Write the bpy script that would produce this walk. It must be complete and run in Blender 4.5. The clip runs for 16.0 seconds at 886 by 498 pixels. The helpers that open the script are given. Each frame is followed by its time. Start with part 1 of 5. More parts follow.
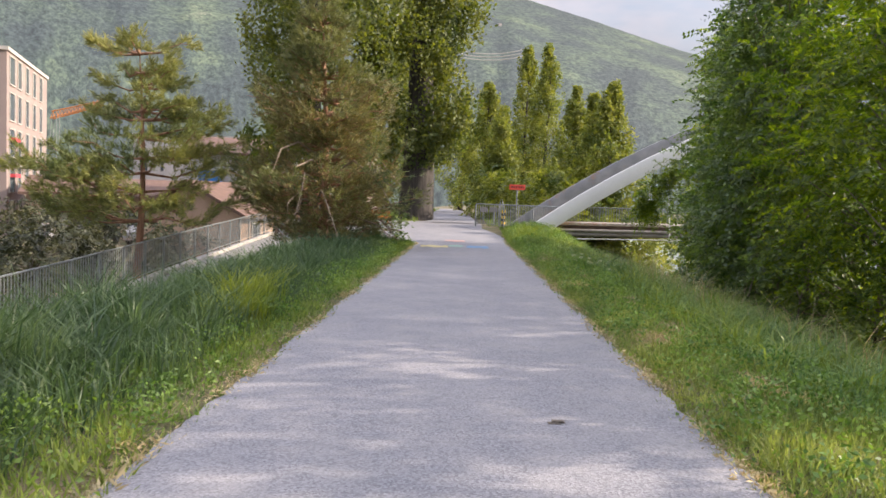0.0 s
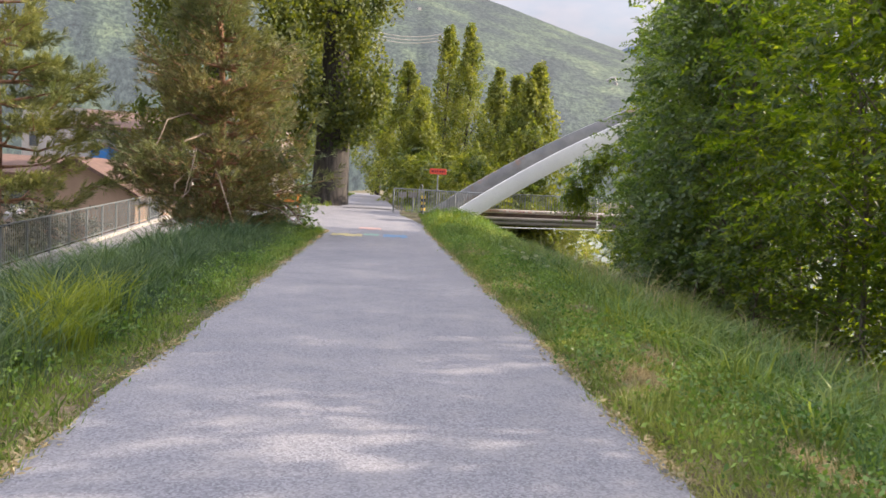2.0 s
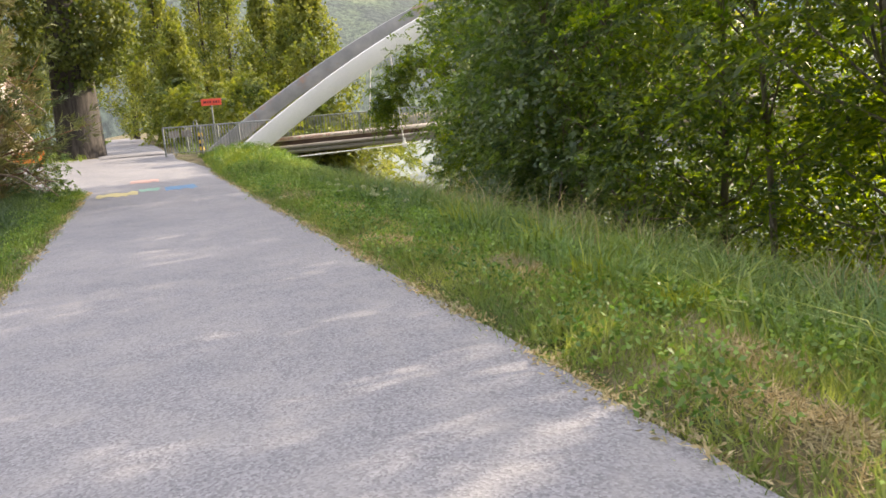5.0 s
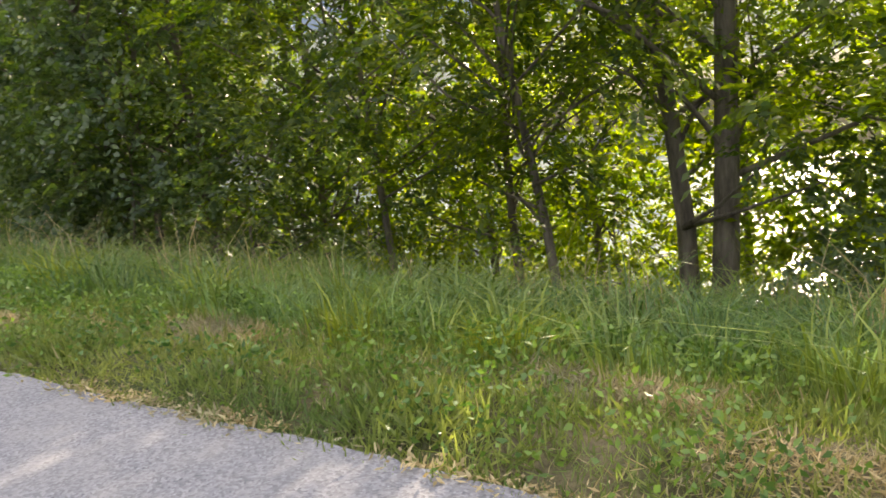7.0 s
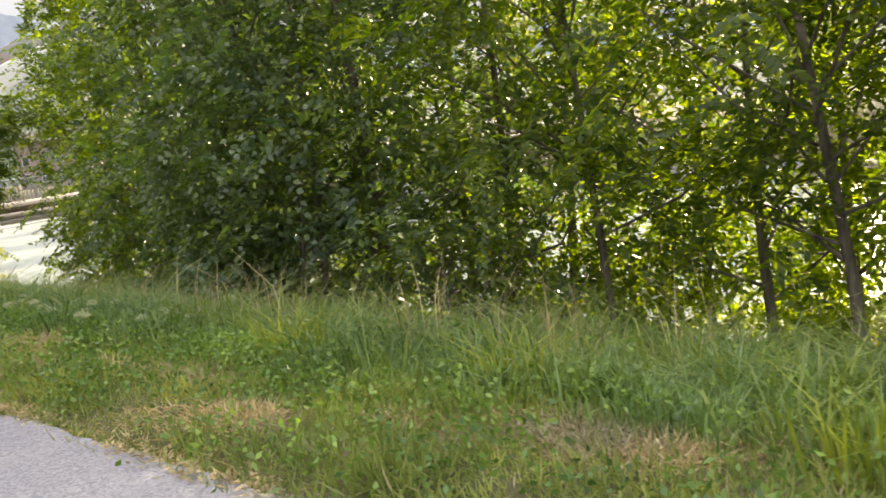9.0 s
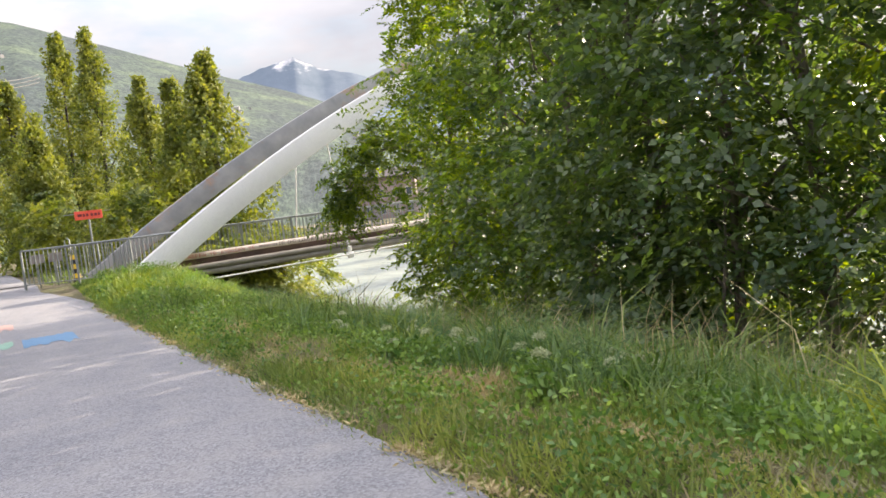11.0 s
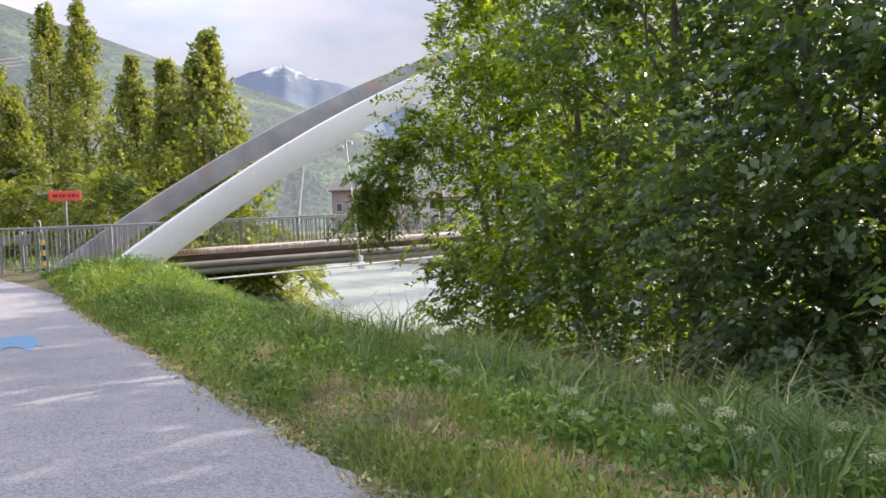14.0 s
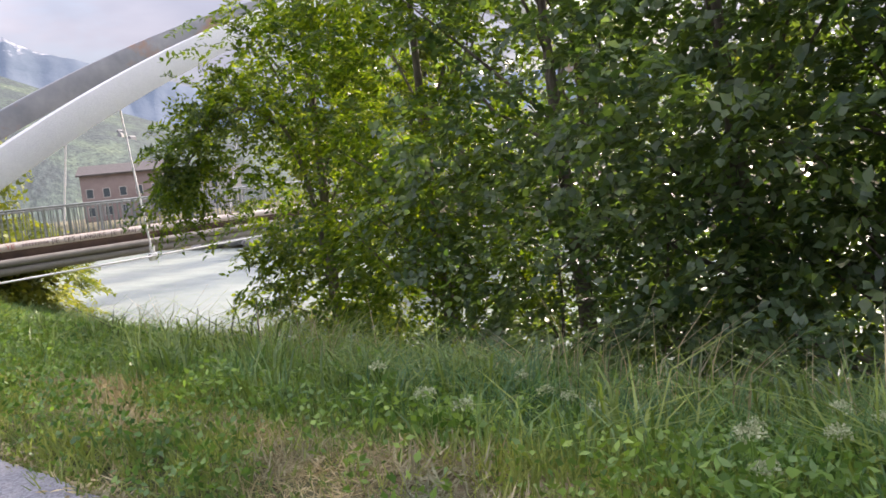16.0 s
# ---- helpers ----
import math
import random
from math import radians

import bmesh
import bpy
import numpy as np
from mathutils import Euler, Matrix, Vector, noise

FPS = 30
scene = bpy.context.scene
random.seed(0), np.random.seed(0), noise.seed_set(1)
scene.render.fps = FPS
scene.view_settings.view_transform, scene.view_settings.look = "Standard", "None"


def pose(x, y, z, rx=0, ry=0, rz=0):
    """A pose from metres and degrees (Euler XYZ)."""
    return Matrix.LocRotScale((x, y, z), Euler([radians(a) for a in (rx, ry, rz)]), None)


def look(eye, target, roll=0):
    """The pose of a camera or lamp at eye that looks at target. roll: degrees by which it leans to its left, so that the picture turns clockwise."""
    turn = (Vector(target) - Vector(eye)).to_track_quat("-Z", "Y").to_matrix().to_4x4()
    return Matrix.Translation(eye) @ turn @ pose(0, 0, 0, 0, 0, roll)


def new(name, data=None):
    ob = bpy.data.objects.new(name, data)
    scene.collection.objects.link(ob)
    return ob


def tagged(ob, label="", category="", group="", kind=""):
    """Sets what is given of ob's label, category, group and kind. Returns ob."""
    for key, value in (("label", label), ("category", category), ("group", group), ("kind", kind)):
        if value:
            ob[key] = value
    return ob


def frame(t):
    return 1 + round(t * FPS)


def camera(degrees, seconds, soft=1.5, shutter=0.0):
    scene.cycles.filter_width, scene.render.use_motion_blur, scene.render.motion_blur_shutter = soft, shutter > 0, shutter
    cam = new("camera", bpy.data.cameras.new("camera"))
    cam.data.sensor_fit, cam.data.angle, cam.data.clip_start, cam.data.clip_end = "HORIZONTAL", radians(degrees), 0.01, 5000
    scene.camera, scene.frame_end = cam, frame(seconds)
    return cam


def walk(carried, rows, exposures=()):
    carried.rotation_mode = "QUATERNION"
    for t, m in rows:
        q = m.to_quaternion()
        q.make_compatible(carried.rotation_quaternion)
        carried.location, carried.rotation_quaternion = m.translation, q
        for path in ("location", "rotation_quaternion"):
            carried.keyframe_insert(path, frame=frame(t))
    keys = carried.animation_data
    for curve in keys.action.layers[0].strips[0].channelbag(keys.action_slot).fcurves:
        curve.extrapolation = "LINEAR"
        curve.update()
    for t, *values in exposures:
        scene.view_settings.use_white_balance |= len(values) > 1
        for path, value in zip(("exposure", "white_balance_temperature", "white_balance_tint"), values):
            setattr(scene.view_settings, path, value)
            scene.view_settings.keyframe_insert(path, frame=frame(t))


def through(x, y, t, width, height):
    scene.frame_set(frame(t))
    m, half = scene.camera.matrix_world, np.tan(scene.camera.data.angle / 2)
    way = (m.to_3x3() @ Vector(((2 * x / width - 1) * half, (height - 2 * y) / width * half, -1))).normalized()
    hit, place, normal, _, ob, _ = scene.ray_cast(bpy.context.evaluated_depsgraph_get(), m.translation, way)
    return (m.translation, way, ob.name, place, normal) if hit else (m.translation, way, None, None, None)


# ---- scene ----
cam = camera(58.876, 16.0, soft=1.6, shutter=0.1)
ROUTE = [
    (0, (0.054, -3.044, 1.506), (-0.001, -1.048, 1.39), 2.0),
    (0.5, (0.02, -2.412, 1.484), (0.107, -0.417, 1.382), 2.1),
    (1, (-0.008, -1.712, 1.494), (0.182, 0.276, 1.395), 2.3),
    (1.5, (0.036, -1.083, 1.494), (0.248, 0.902, 1.38), 2.5),
    (2, (0.076, -0.432, 1.497), (0.233, 1.556, 1.352), 3.0),
    (2.5, (0.061, 0.186, 1.486), (-0.053, 2.17, 1.26), 2.1),
    (3, (0.031, 0.839, 1.51), (0.266, 2.797, 1.179), -1.0),
    (3.5, (0.02, 1.492, 1.503), (0.731, 3.313, 1.079), -2.7),
    (5.8, (-0.571, 4.27, 1.48), (0.107, 6.129, 1.186), -5.6),
    (6, (-0.63, 4.503, 1.474), (0.205, 6.296, 1.174), -5.4),
    (6.5, (-0.627, 4.996, 1.488), (0.649, 6.497, 1.143), -5.6),
    (7, (-0.55, 5.562, 1.491), (1.069, 6.663, 1.081), -5.4),
    (7.5, (-0.439, 6.118, 1.468), (1.322, 6.947, 1.007), -5.1),
    (8, (-0.306, 6.772, 1.463), (1.451, 7.615, 1.012), -5.3),
    (8.5, (-0.232, 7.332, 1.47), (1.438, 8.366, 1.093), -6.4),
    (9, (-0.157, 8.036, 1.473), (1.355, 9.31, 1.174), -7.2),
    (9.5, (-0.112, 8.68, 1.461), (1.224, 10.149, 1.224), -7.6),
    (10, (-0.104, 9.387, 1.44), (1.077, 10.988, 1.238), -7.3),
    (10.2, (-0.094, 9.663, 1.417), (1.039, 11.3, 1.222), -7.4),
    (12.3, (0.099, 11.967, 1.202), (0.936, 13.784, 1.208), -5.6),
    (12.5, (0.098, 12.169, 1.208), (0.932, 13.987, 1.215), -5.2),
    (13, (0.146, 12.694, 1.195), (1.0, 14.502, 1.185), -4.0),
    (13.5, (0.117, 13.214, 1.209), (1.045, 14.985, 1.164), -3.1),
    (14, (0.196, 13.73, 1.215), (1.233, 15.439, 1.149), -2.6),
    (14.5, (0.213, 14.227, 1.24), (1.387, 15.845, 1.175), -3.4),
    (15, (0.253, 14.749, 1.249), (1.545, 16.273, 1.177), -4.9),
    (15.5, (0.243, 15.316, 1.286), (1.611, 16.77, 1.176), -6.0),
    (16, (0.314, 15.876, 1.261), (1.789, 17.214, 1.082), -6.2),
]
walk(cam, [(t, look(e, g, r)) for t, e, g, r in ROUTE],
     exposures=[(0, 0.9, 6150, 15), (2.0, 0.98, 6200, 15), (2.9, 0.96, 6250, 13), (3.5, 1.08, 6400, 12), (6.2, 1.22, 6650, 11), (8.0, 1.38, 6750, 10), (9.2, 1.48, 6850, 11), (10.2, 1.42, 6750, 11), (12.4, 1.08, 5850, 11), (14, 1.12, 5940, 15), (16, 1.14, 5980, 18)])

# ---- world and sun ----
SUN_AZ, SUN_EL = radians(82), radians(24)
world = bpy.data.worlds.new("sky")
scene.world = world
world.use_nodes = True
wn, wl = world.node_tree.nodes, world.node_tree.links
wn.clear()
w_out = wn.new("ShaderNodeOutputWorld")
w_bg = wn.new("ShaderNodeBackground")
w_sky = wn.new("ShaderNodeTexSky")
w_sky.sky_type, w_sky.sun_disc = "NISHITA", False
w_sky.sun_elevation, w_sky.sun_rotation = SUN_EL, SUN_AZ
w_sky.air_density, w_sky.dust_density = 1.2, 2.0
w_co = wn.new("ShaderNodeTexCoord")
w_map = wn.new("ShaderNodeMapping")
w_map.inputs["Scale"].default_value = (1.0, 1.0, 2.6)
w_noise = wn.new("ShaderNodeTexNoise")
w_noise.inputs["Scale"].default_value, w_noise.inputs["Detail"].default_value = 3.2, 7
w_noise.inputs["Roughness"].default_value = 0.55
w_ramp = wn.new("ShaderNodeValToRGB")
w_ramp.color_ramp.elements[0].position, w_ramp.color_ramp.elements[1].position = 0.27, 0.52
w_mix = wn.new("ShaderNodeMix")
w_mix.data_type = "RGBA"
# an overcast layer is darker towards the horizon than overhead
w_sep = wn.new("ShaderNodeSeparateXYZ")
w_high = wn.new("ShaderNodeMapRange")
w_high.inputs["From Min"].default_value, w_high.inputs["From Max"].default_value = 0.12, 0.75
w_high.inputs["To Min"].default_value, w_high.inputs["To Max"].default_value = 0.4, 1.75
w_tone = wn.new("ShaderNodeVectorMath")
w_tone.operation = "SCALE"
wl.new(w_co.outputs["Generated"], w_sep.inputs["Vector"])
wl.new(w_sep.outputs["Z"], w_high.inputs["Value"])
wl.new(w_high.outputs["Result"], w_tone.inputs["Scale"])
w_noise2 = wn.new("ShaderNodeTexNoise")
w_noise2.inputs["Scale"].default_value, w_noise2.inputs["Detail"].default_value = 2.2, 5
w_cloud = wn.new("ShaderNodeValToRGB")
w_cloud.color_ramp.elements[0].position, w_cloud.color_ramp.elements[0].color = 0.38, (3.2, 3.2, 3.5, 1)
w_cloud.color_ramp.elements[1].position, w_cloud.color_ramp.elements[1].color = 0.66, (5.9, 5.45, 5.4, 1)
wl.new(w_co.outputs["Generated"], w_map.inputs["Vector"])
wl.new(w_map.outputs["Vector"], w_noise.inputs["Vector"])
wl.new(w_map.outputs["Vector"], w_noise2.inputs["Vector"])
wl.new(w_noise.outputs["Fac"], w_ramp.inputs["Fac"])
wl.new(w_noise2.outputs["Fac"], w_cloud.inputs["Fac"])
wl.new(w_ramp.outputs["Color"], w_mix.inputs["Factor"])
wl.new(w_sky.outputs["Color"], w_mix.inputs["A"])
wl.new(w_cloud.outputs["Color"], w_mix.inputs["B"])
wl.new(w_mix.outputs["Result"], w_tone.inputs[0])
wl.new(w_tone.outputs["Vector"], w_bg.inputs["Color"])
wl.new(w_bg.outputs["Background"], w_out.inputs["Surface"])
w_bg.inputs["Strength"].default_value = 0.14
sun = new("sun", bpy.data.lights.new("sun", "SUN"))
sun.data.energy, sun.data.angle, sun.data.color = 5.0, radians(0.53), (1.0, 0.83, 0.62)
sun_way = Vector((math.sin(SUN_AZ) * math.cos(SUN_EL), math.cos(SUN_AZ) * math.cos(SUN_EL), math.sin(SUN_EL)))
sun.matrix_world = look(sun_way * 60, (0, 0, 0))


# ---- materials ----
def material(name, build):
    m = bpy.data.materials.new(name)
    m.use_nodes = True
    nodes, links = m.node_tree.nodes, m.node_tree.links
    build(nodes, links, nodes["Principled BSDF"], nodes["Material Output"])
    return m


def noise_ramp(nodes, links, scale, stops, detail=6, vector=None, rough=0.6):
    n = nodes.new("ShaderNodeTexNoise")
    n.inputs["Scale"].default_value, n.inputs["Detail"].default_value = scale, detail
    n.inputs["Roughness"].default_value = rough
    if vector is None:
        vector = nodes.new("ShaderNodeTexCoord").outputs["Object"]
    links.new(vector, n.inputs["Vector"])
    r = nodes.new("ShaderNodeValToRGB")
    while len(r.color_ramp.elements) < len(stops):
        r.color_ramp.elements.new(0.5)
    for e, (p, c) in zip(r.color_ramp.elements, stops):
        e.position, e.color = p, (*c, 1)
    links.new(n.outputs["Fac"], r.inputs["Fac"])
    return n, r


def blend(nodes, links, kind, fac, a, b):
    m = nodes.new("ShaderNodeMix")
    m.data_type, m.blend_type = "RGBA", kind
    if isinstance(fac, float):
        m.inputs["Factor"].default_value = fac
    else:
        links.new(fac, m.inputs["Factor"])
    for key, v in (("A", a), ("B", b)):
        if isinstance(v, tuple):
            m.inputs[key].default_value = (*v, 1)
        else:
            links.new(v, m.inputs[key])
    return m.outputs["Result"]


def bump(nodes, links, height, bsdf, strength=0.3, distance=0.02):
    b = nodes.new("ShaderNodeBump")
    b.inputs["Strength"].default_value, b.inputs["Distance"].default_value = strength, distance
    links.new(height, b.inputs["Height"])
    links.new(b.outputs["Normal"], bsdf.inputs["Normal"])


def plain(name, a, b, scale=3.0, rough=0.6, metal=0.0, relief=0.15, detail_scale=60.0):
    """A surface that varies between two colours at a coarse scale, with fine grain and relief."""
    def build(nodes, links, bsdf, out):
        n1, r1 = noise_ramp(nodes, links, scale, [(0.3, a), (0.7, b)])
        n2, r2 = noise_ramp(nodes, links, detail_scale, [(0.3, (0.78, 0.78, 0.78)), (0.7, (1.1, 1.1, 1.1))], 4)
        links.new(blend(nodes, links, "MULTIPLY", 1.0, r1.outputs["Color"], r2.outputs["Color"]), bsdf.inputs["Base Color"])
        bsdf.inputs["Roughness"].default_value, bsdf.inputs["Metallic"].default_value = rough, metal
        bump(nodes, links, n2.outputs["Fac"], bsdf, relief, 0.01)
    return material(name, build)


def leafy(name, dark, light, glow, through=0.45, patch=0.35, sheen=0.45):
    """Leaves: each varies on its own, and light passes through them."""
    def build(nodes, links, bsdf, out):
        geo = nodes.new("ShaderNodeNewGeometry")
        r = nodes.new("ShaderNodeValToRGB")
        r.color_ramp.elements[0].color, r.color_ramp.elements[1].color = (*dark, 1), (*light, 1)
        links.new(geo.outputs["Random Per Island"], r.inputs["Fac"])
        n, big = noise_ramp(nodes, links, patch, [(0.32, (0.5, 0.62, 0.6)), (0.68, (1.35, 1.22, 0.92))], 3)
        colour = blend(nodes, links, "MULTIPLY", 1.0, r.outputs["Color"], big.outputs["Color"])
        links.new(colour, bsdf.inputs["Base Color"])
        bsdf.inputs["Roughness"].default_value = sheen
        t = nodes.new("ShaderNodeBsdfTranslucent")
        links.new(blend(nodes, links, "MULTIPLY", 1.0, colour, glow), t.inputs["Color"])
        mix = nodes.new("ShaderNodeMixShader")
        mix.inputs["Fac"].default_value = through
        links.new(bsdf.outputs["BSDF"], mix.inputs[1])
        links.new(t.outputs["BSDF"], mix.inputs[2])
        links.new(mix.outputs["Shader"], out.inputs["Surface"])
    return material(name, build)


def asphalt_build(nodes, links, bsdf, out):
    co = nodes.new("ShaderNodeTexCoord").outputs["Object"]
    n1, base = noise_ramp(nodes, links, 0.5, [(0.3, (0.185, 0.19, 0.215)), (0.7, (0.24, 0.24, 0.26))], 5, co)
    v = nodes.new("ShaderNodeTexVoronoi")
    v.inputs["Scale"].default_value = 75
    links.new(co, v.inputs["Vector"])
    stone = nodes.new("ShaderNodeValToRGB")
    stone.color_ramp.elements[0].color, stone.color_ramp.elements[1].color = (0.5, 0.5, 0.52, 1), (1.5, 1.48, 1.45, 1)
    links.new(v.outputs["Color"], stone.inputs["Fac"])
    c = blend(nodes, links, "MULTIPLY", 0.85, base.outputs["Color"], stone.outputs["Color"])
    n3, dust = noise_ramp(nodes, links, 2.2, [(0.45, (0, 0, 0)), (0.75, (0.5, 0.5, 0.5))], 6, co)
    c = blend(nodes, links, "MIX", dust.outputs["Color"], c, (0.3, 0.29, 0.29))
    links.new(c, bsdf.inputs["Base Color"])
    bsdf.inputs["Roughness"].default_value = 0.88
    bump(nodes, links, v.outputs["Distance"], bsdf, 0.5, 0.006)


def soil_build(nodes, links, bsdf, out):
    co = nodes.new("ShaderNodeTexCoord").outputs["Object"]
    n1, r1 = noise_ramp(nodes, links, 0.8, [(0.35, (0.07, 0.085, 0.03)), (0.52, (0.15, 0.13, 0.07)), (0.7, (0.34, 0.26, 0.17))], 8, co)
    n2, r2 = noise_ramp(nodes, links, 30, [(0.3, (0.6, 0.6, 0.6)), (0.7, (1.25, 1.25, 1.2))], 5, co)
    links.new(blend(nodes, links, "MULTIPLY", 1.0, r1.outputs["Color"], r2.outputs["Color"]), bsdf.inputs["Base Color"])
    bsdf.inputs["Roughness"].default_value = 0.95
    bump(nodes, links, n2.outputs["Fac"], bsdf, 0.8, 0.05)


def water_build(nodes, links, bsdf, out):
    co = nodes.new("ShaderNodeTexCoord").outputs["Object"]
    mp = nodes.new("ShaderNodeMapping")
    mp.inputs["Scale"].default_value = (1.0, 0.3, 1.0)
    links.new(co, mp.inputs["Vector"])
    n1, r1 = noise_ramp(nodes, links, 0.7, [(0.3, (0.26, 0.305, 0.265)), (0.7, (0.39, 0.425, 0.36))], 8, mp.outputs["Vector"])
    links.new(r1.outputs["Color"], bsdf.inputs["Base Color"])
    bsdf.inputs["Roughness"].default_value = 0.24
    bump(nodes, links, n1.outputs["Fac"], bsdf, 0.6, 0.25)


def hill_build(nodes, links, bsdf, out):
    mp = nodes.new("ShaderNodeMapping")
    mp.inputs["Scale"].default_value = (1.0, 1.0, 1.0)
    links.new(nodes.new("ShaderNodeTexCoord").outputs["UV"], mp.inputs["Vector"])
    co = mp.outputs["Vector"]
    # valley haze is put into these tones: bluish stops and lowered contrast
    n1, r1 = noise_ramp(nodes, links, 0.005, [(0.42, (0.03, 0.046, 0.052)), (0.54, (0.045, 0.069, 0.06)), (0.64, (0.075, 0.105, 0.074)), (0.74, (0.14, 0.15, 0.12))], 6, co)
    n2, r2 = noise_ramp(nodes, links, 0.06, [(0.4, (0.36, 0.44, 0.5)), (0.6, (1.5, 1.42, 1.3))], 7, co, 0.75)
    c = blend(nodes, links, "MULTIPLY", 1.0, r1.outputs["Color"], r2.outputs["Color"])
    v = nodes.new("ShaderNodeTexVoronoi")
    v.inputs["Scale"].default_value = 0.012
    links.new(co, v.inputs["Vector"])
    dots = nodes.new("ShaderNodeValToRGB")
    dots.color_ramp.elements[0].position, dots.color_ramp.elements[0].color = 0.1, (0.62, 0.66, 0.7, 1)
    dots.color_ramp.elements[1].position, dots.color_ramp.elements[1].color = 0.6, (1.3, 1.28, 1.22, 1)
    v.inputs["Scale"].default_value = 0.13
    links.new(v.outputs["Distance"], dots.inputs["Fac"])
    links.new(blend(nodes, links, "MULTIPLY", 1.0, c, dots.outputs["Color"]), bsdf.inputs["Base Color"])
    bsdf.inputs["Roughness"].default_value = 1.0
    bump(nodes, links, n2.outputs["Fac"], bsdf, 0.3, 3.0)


def far_build(nodes, links, bsdf, out):
    co = nodes.new("ShaderNodeTexCoord").outputs["Object"]
    sep = nodes.new("ShaderNodeSeparateXYZ")
    links.new(co, sep.inputs["Vector"])
    # the blue-grey of the rock is distance haze put into its colour
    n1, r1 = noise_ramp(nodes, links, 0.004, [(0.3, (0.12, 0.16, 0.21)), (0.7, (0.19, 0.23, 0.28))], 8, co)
    add = nodes.new("ShaderNodeMath")
    add.operation = "MULTIPLY_ADD"
    links.new(n1.outputs["Fac"], add.inputs[0])
    add.inputs[1].default_value = 1500
    links.new(sep.outputs["Z"], add.inputs[2])
    ramp = nodes.new("ShaderNodeMapRange")
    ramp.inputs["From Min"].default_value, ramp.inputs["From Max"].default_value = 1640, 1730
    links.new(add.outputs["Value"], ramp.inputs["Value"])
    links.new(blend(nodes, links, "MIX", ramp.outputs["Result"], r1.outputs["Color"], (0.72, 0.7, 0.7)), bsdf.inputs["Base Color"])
    bsdf.inputs["Roughness"].default_value = 1.0
    bump(nodes, links, n1.outputs["Fac"], bsdf, 0.4, 30.0)


def bark_build(a, b, scale):
    def build(nodes, links, bsdf, out):
        co = nodes.new("ShaderNodeTexCoord").outputs["Object"]
        mp = nodes.new("ShaderNodeMapping")
        mp.inputs["Scale"].default_value = (1, 1, 0.18)
        links.new(co, mp.inputs["Vector"])
        n1, r1 = noise_ramp(nodes, links, scale, [(0.35, a), (0.65, b)], 8, mp.outputs["Vector"], 0.7)
        links.new(r1.outputs["Color"], bsdf.inputs["Base Color"])
        bsdf.inputs["Roughness"].default_value = 0.9
        bump(nodes, links, n1.outputs["Fac"], bsdf, 0.9, 0.04)
    return build


def rust_paint_build(nodes, links, bsdf, out):
    co = nodes.new("ShaderNodeTexCoord").outputs["Object"]
    n1, r1 = noise_ramp(nodes, links, 1.2, [(0.35, (0.22, 0.23, 0.245)), (0.65, (0.34, 0.34, 0.35))], 6, co)
    n2, r2 = noise_ramp(nodes, links, 0.9, [(0.55, (0, 0, 0)), (0.67, (0.8, 0.8, 0.8))], 8, co)
    links.new(blend(nodes, links, "MIX", r2.outputs["Color"], r1.outputs["Color"], (0.4, 0.22, 0.12)), bsdf.inputs["Base Color"])
    bsdf.inputs["Roughness"].default_value = 0.6


ASPHALT = material("worn_asphalt", asphalt_build)
SOIL = material("grassy_soil", soil_build)
WATER = material("glacial_water", water_build)
HILL = material("hazy_wooded_hillside", hill_build)
FAR = material("far_mountain", far_build)
BARK = material("grey_brown_bark", bark_build((0.065, 0.055, 0.045), (0.25, 0.215, 0.18), 9))
BARK_OLD = material("furrowed_bark", bark_build((0.022, 0.019, 0.017), (0.085, 0.075, 0.066), 5))
BARK_PINE = material("orange_pine_bark", bark_build((0.16, 0.07, 0.04), (0.42, 0.24, 0.15), 7))
DEAD = plain("bare_dead_wood", (0.2, 0.15, 0.11), (0.32, 0.25, 0.19), 6, 0.9, 0.0, 0.3)
GRASS = leafy("green_grass", (0.1, 0.16, 0.045), (0.28, 0.36, 0.11), (1.3, 1.35, 0.6), 0.4, 0.5, 0.5)
VERGE = leafy("trodden_verge_grass", (0.15, 0.205, 0.062), (0.38, 0.43, 0.17), (1.3, 1.35, 0.6), 0.4, 0.9, 0.55)
GRASS_LUSH = leafy("lush_tall_grass", (0.105, 0.185, 0.095), (0.28, 0.41, 0.21), (1.25, 1.35, 0.7), 0.4, 0.4, 0.45)
# bluish-green grass, its colour darkened for the self-shade among tall clumps
GRASS_SHADED = leafy("clump_shaded_grass", (0.045, 0.09, 0.05), (0.14, 0.21, 0.11), (1.2, 1.3, 0.7), 0.35, 0.6, 0.45)
GRASS_DRY = leafy("dry_straw", (0.3, 0.25, 0.16), (0.58, 0.51, 0.37), (1.1, 1.0, 0.7), 0.25, 1.2, 0.7)
GRASS_YELLOW = leafy("yellow_green_grass", (0.17, 0.23, 0.03), (0.38, 0.44, 0.07), (1.2, 1.2, 0.5), 0.4, 0.7, 0.5)
HERB = leafy("broad_herb_leaf", (0.08, 0.16, 0.04), (0.25, 0.38, 0.1), (1.3, 1.4, 0.5), 0.35, 0.8, 0.45)
FLOWER = leafy("cream_flower", (0.45, 0.5, 0.33), (0.66, 0.68, 0.52), (1.0, 1.0, 0.9), 0.3, 0.8, 0.6)
LEAF = leafy("bank_tree_leaf", (0.036, 0.07, 0.03), (0.125, 0.165, 0.056), (3.0, 3.0, 0.15), 0.58, 0.7, 0.5)
LEAF_DARK = leafy("dark_bank_leaf", (0.06, 0.1, 0.066), (0.15, 0.2, 0.118), (2.0, 2.25, 0.4), 0.42, 0.6, 0.4)
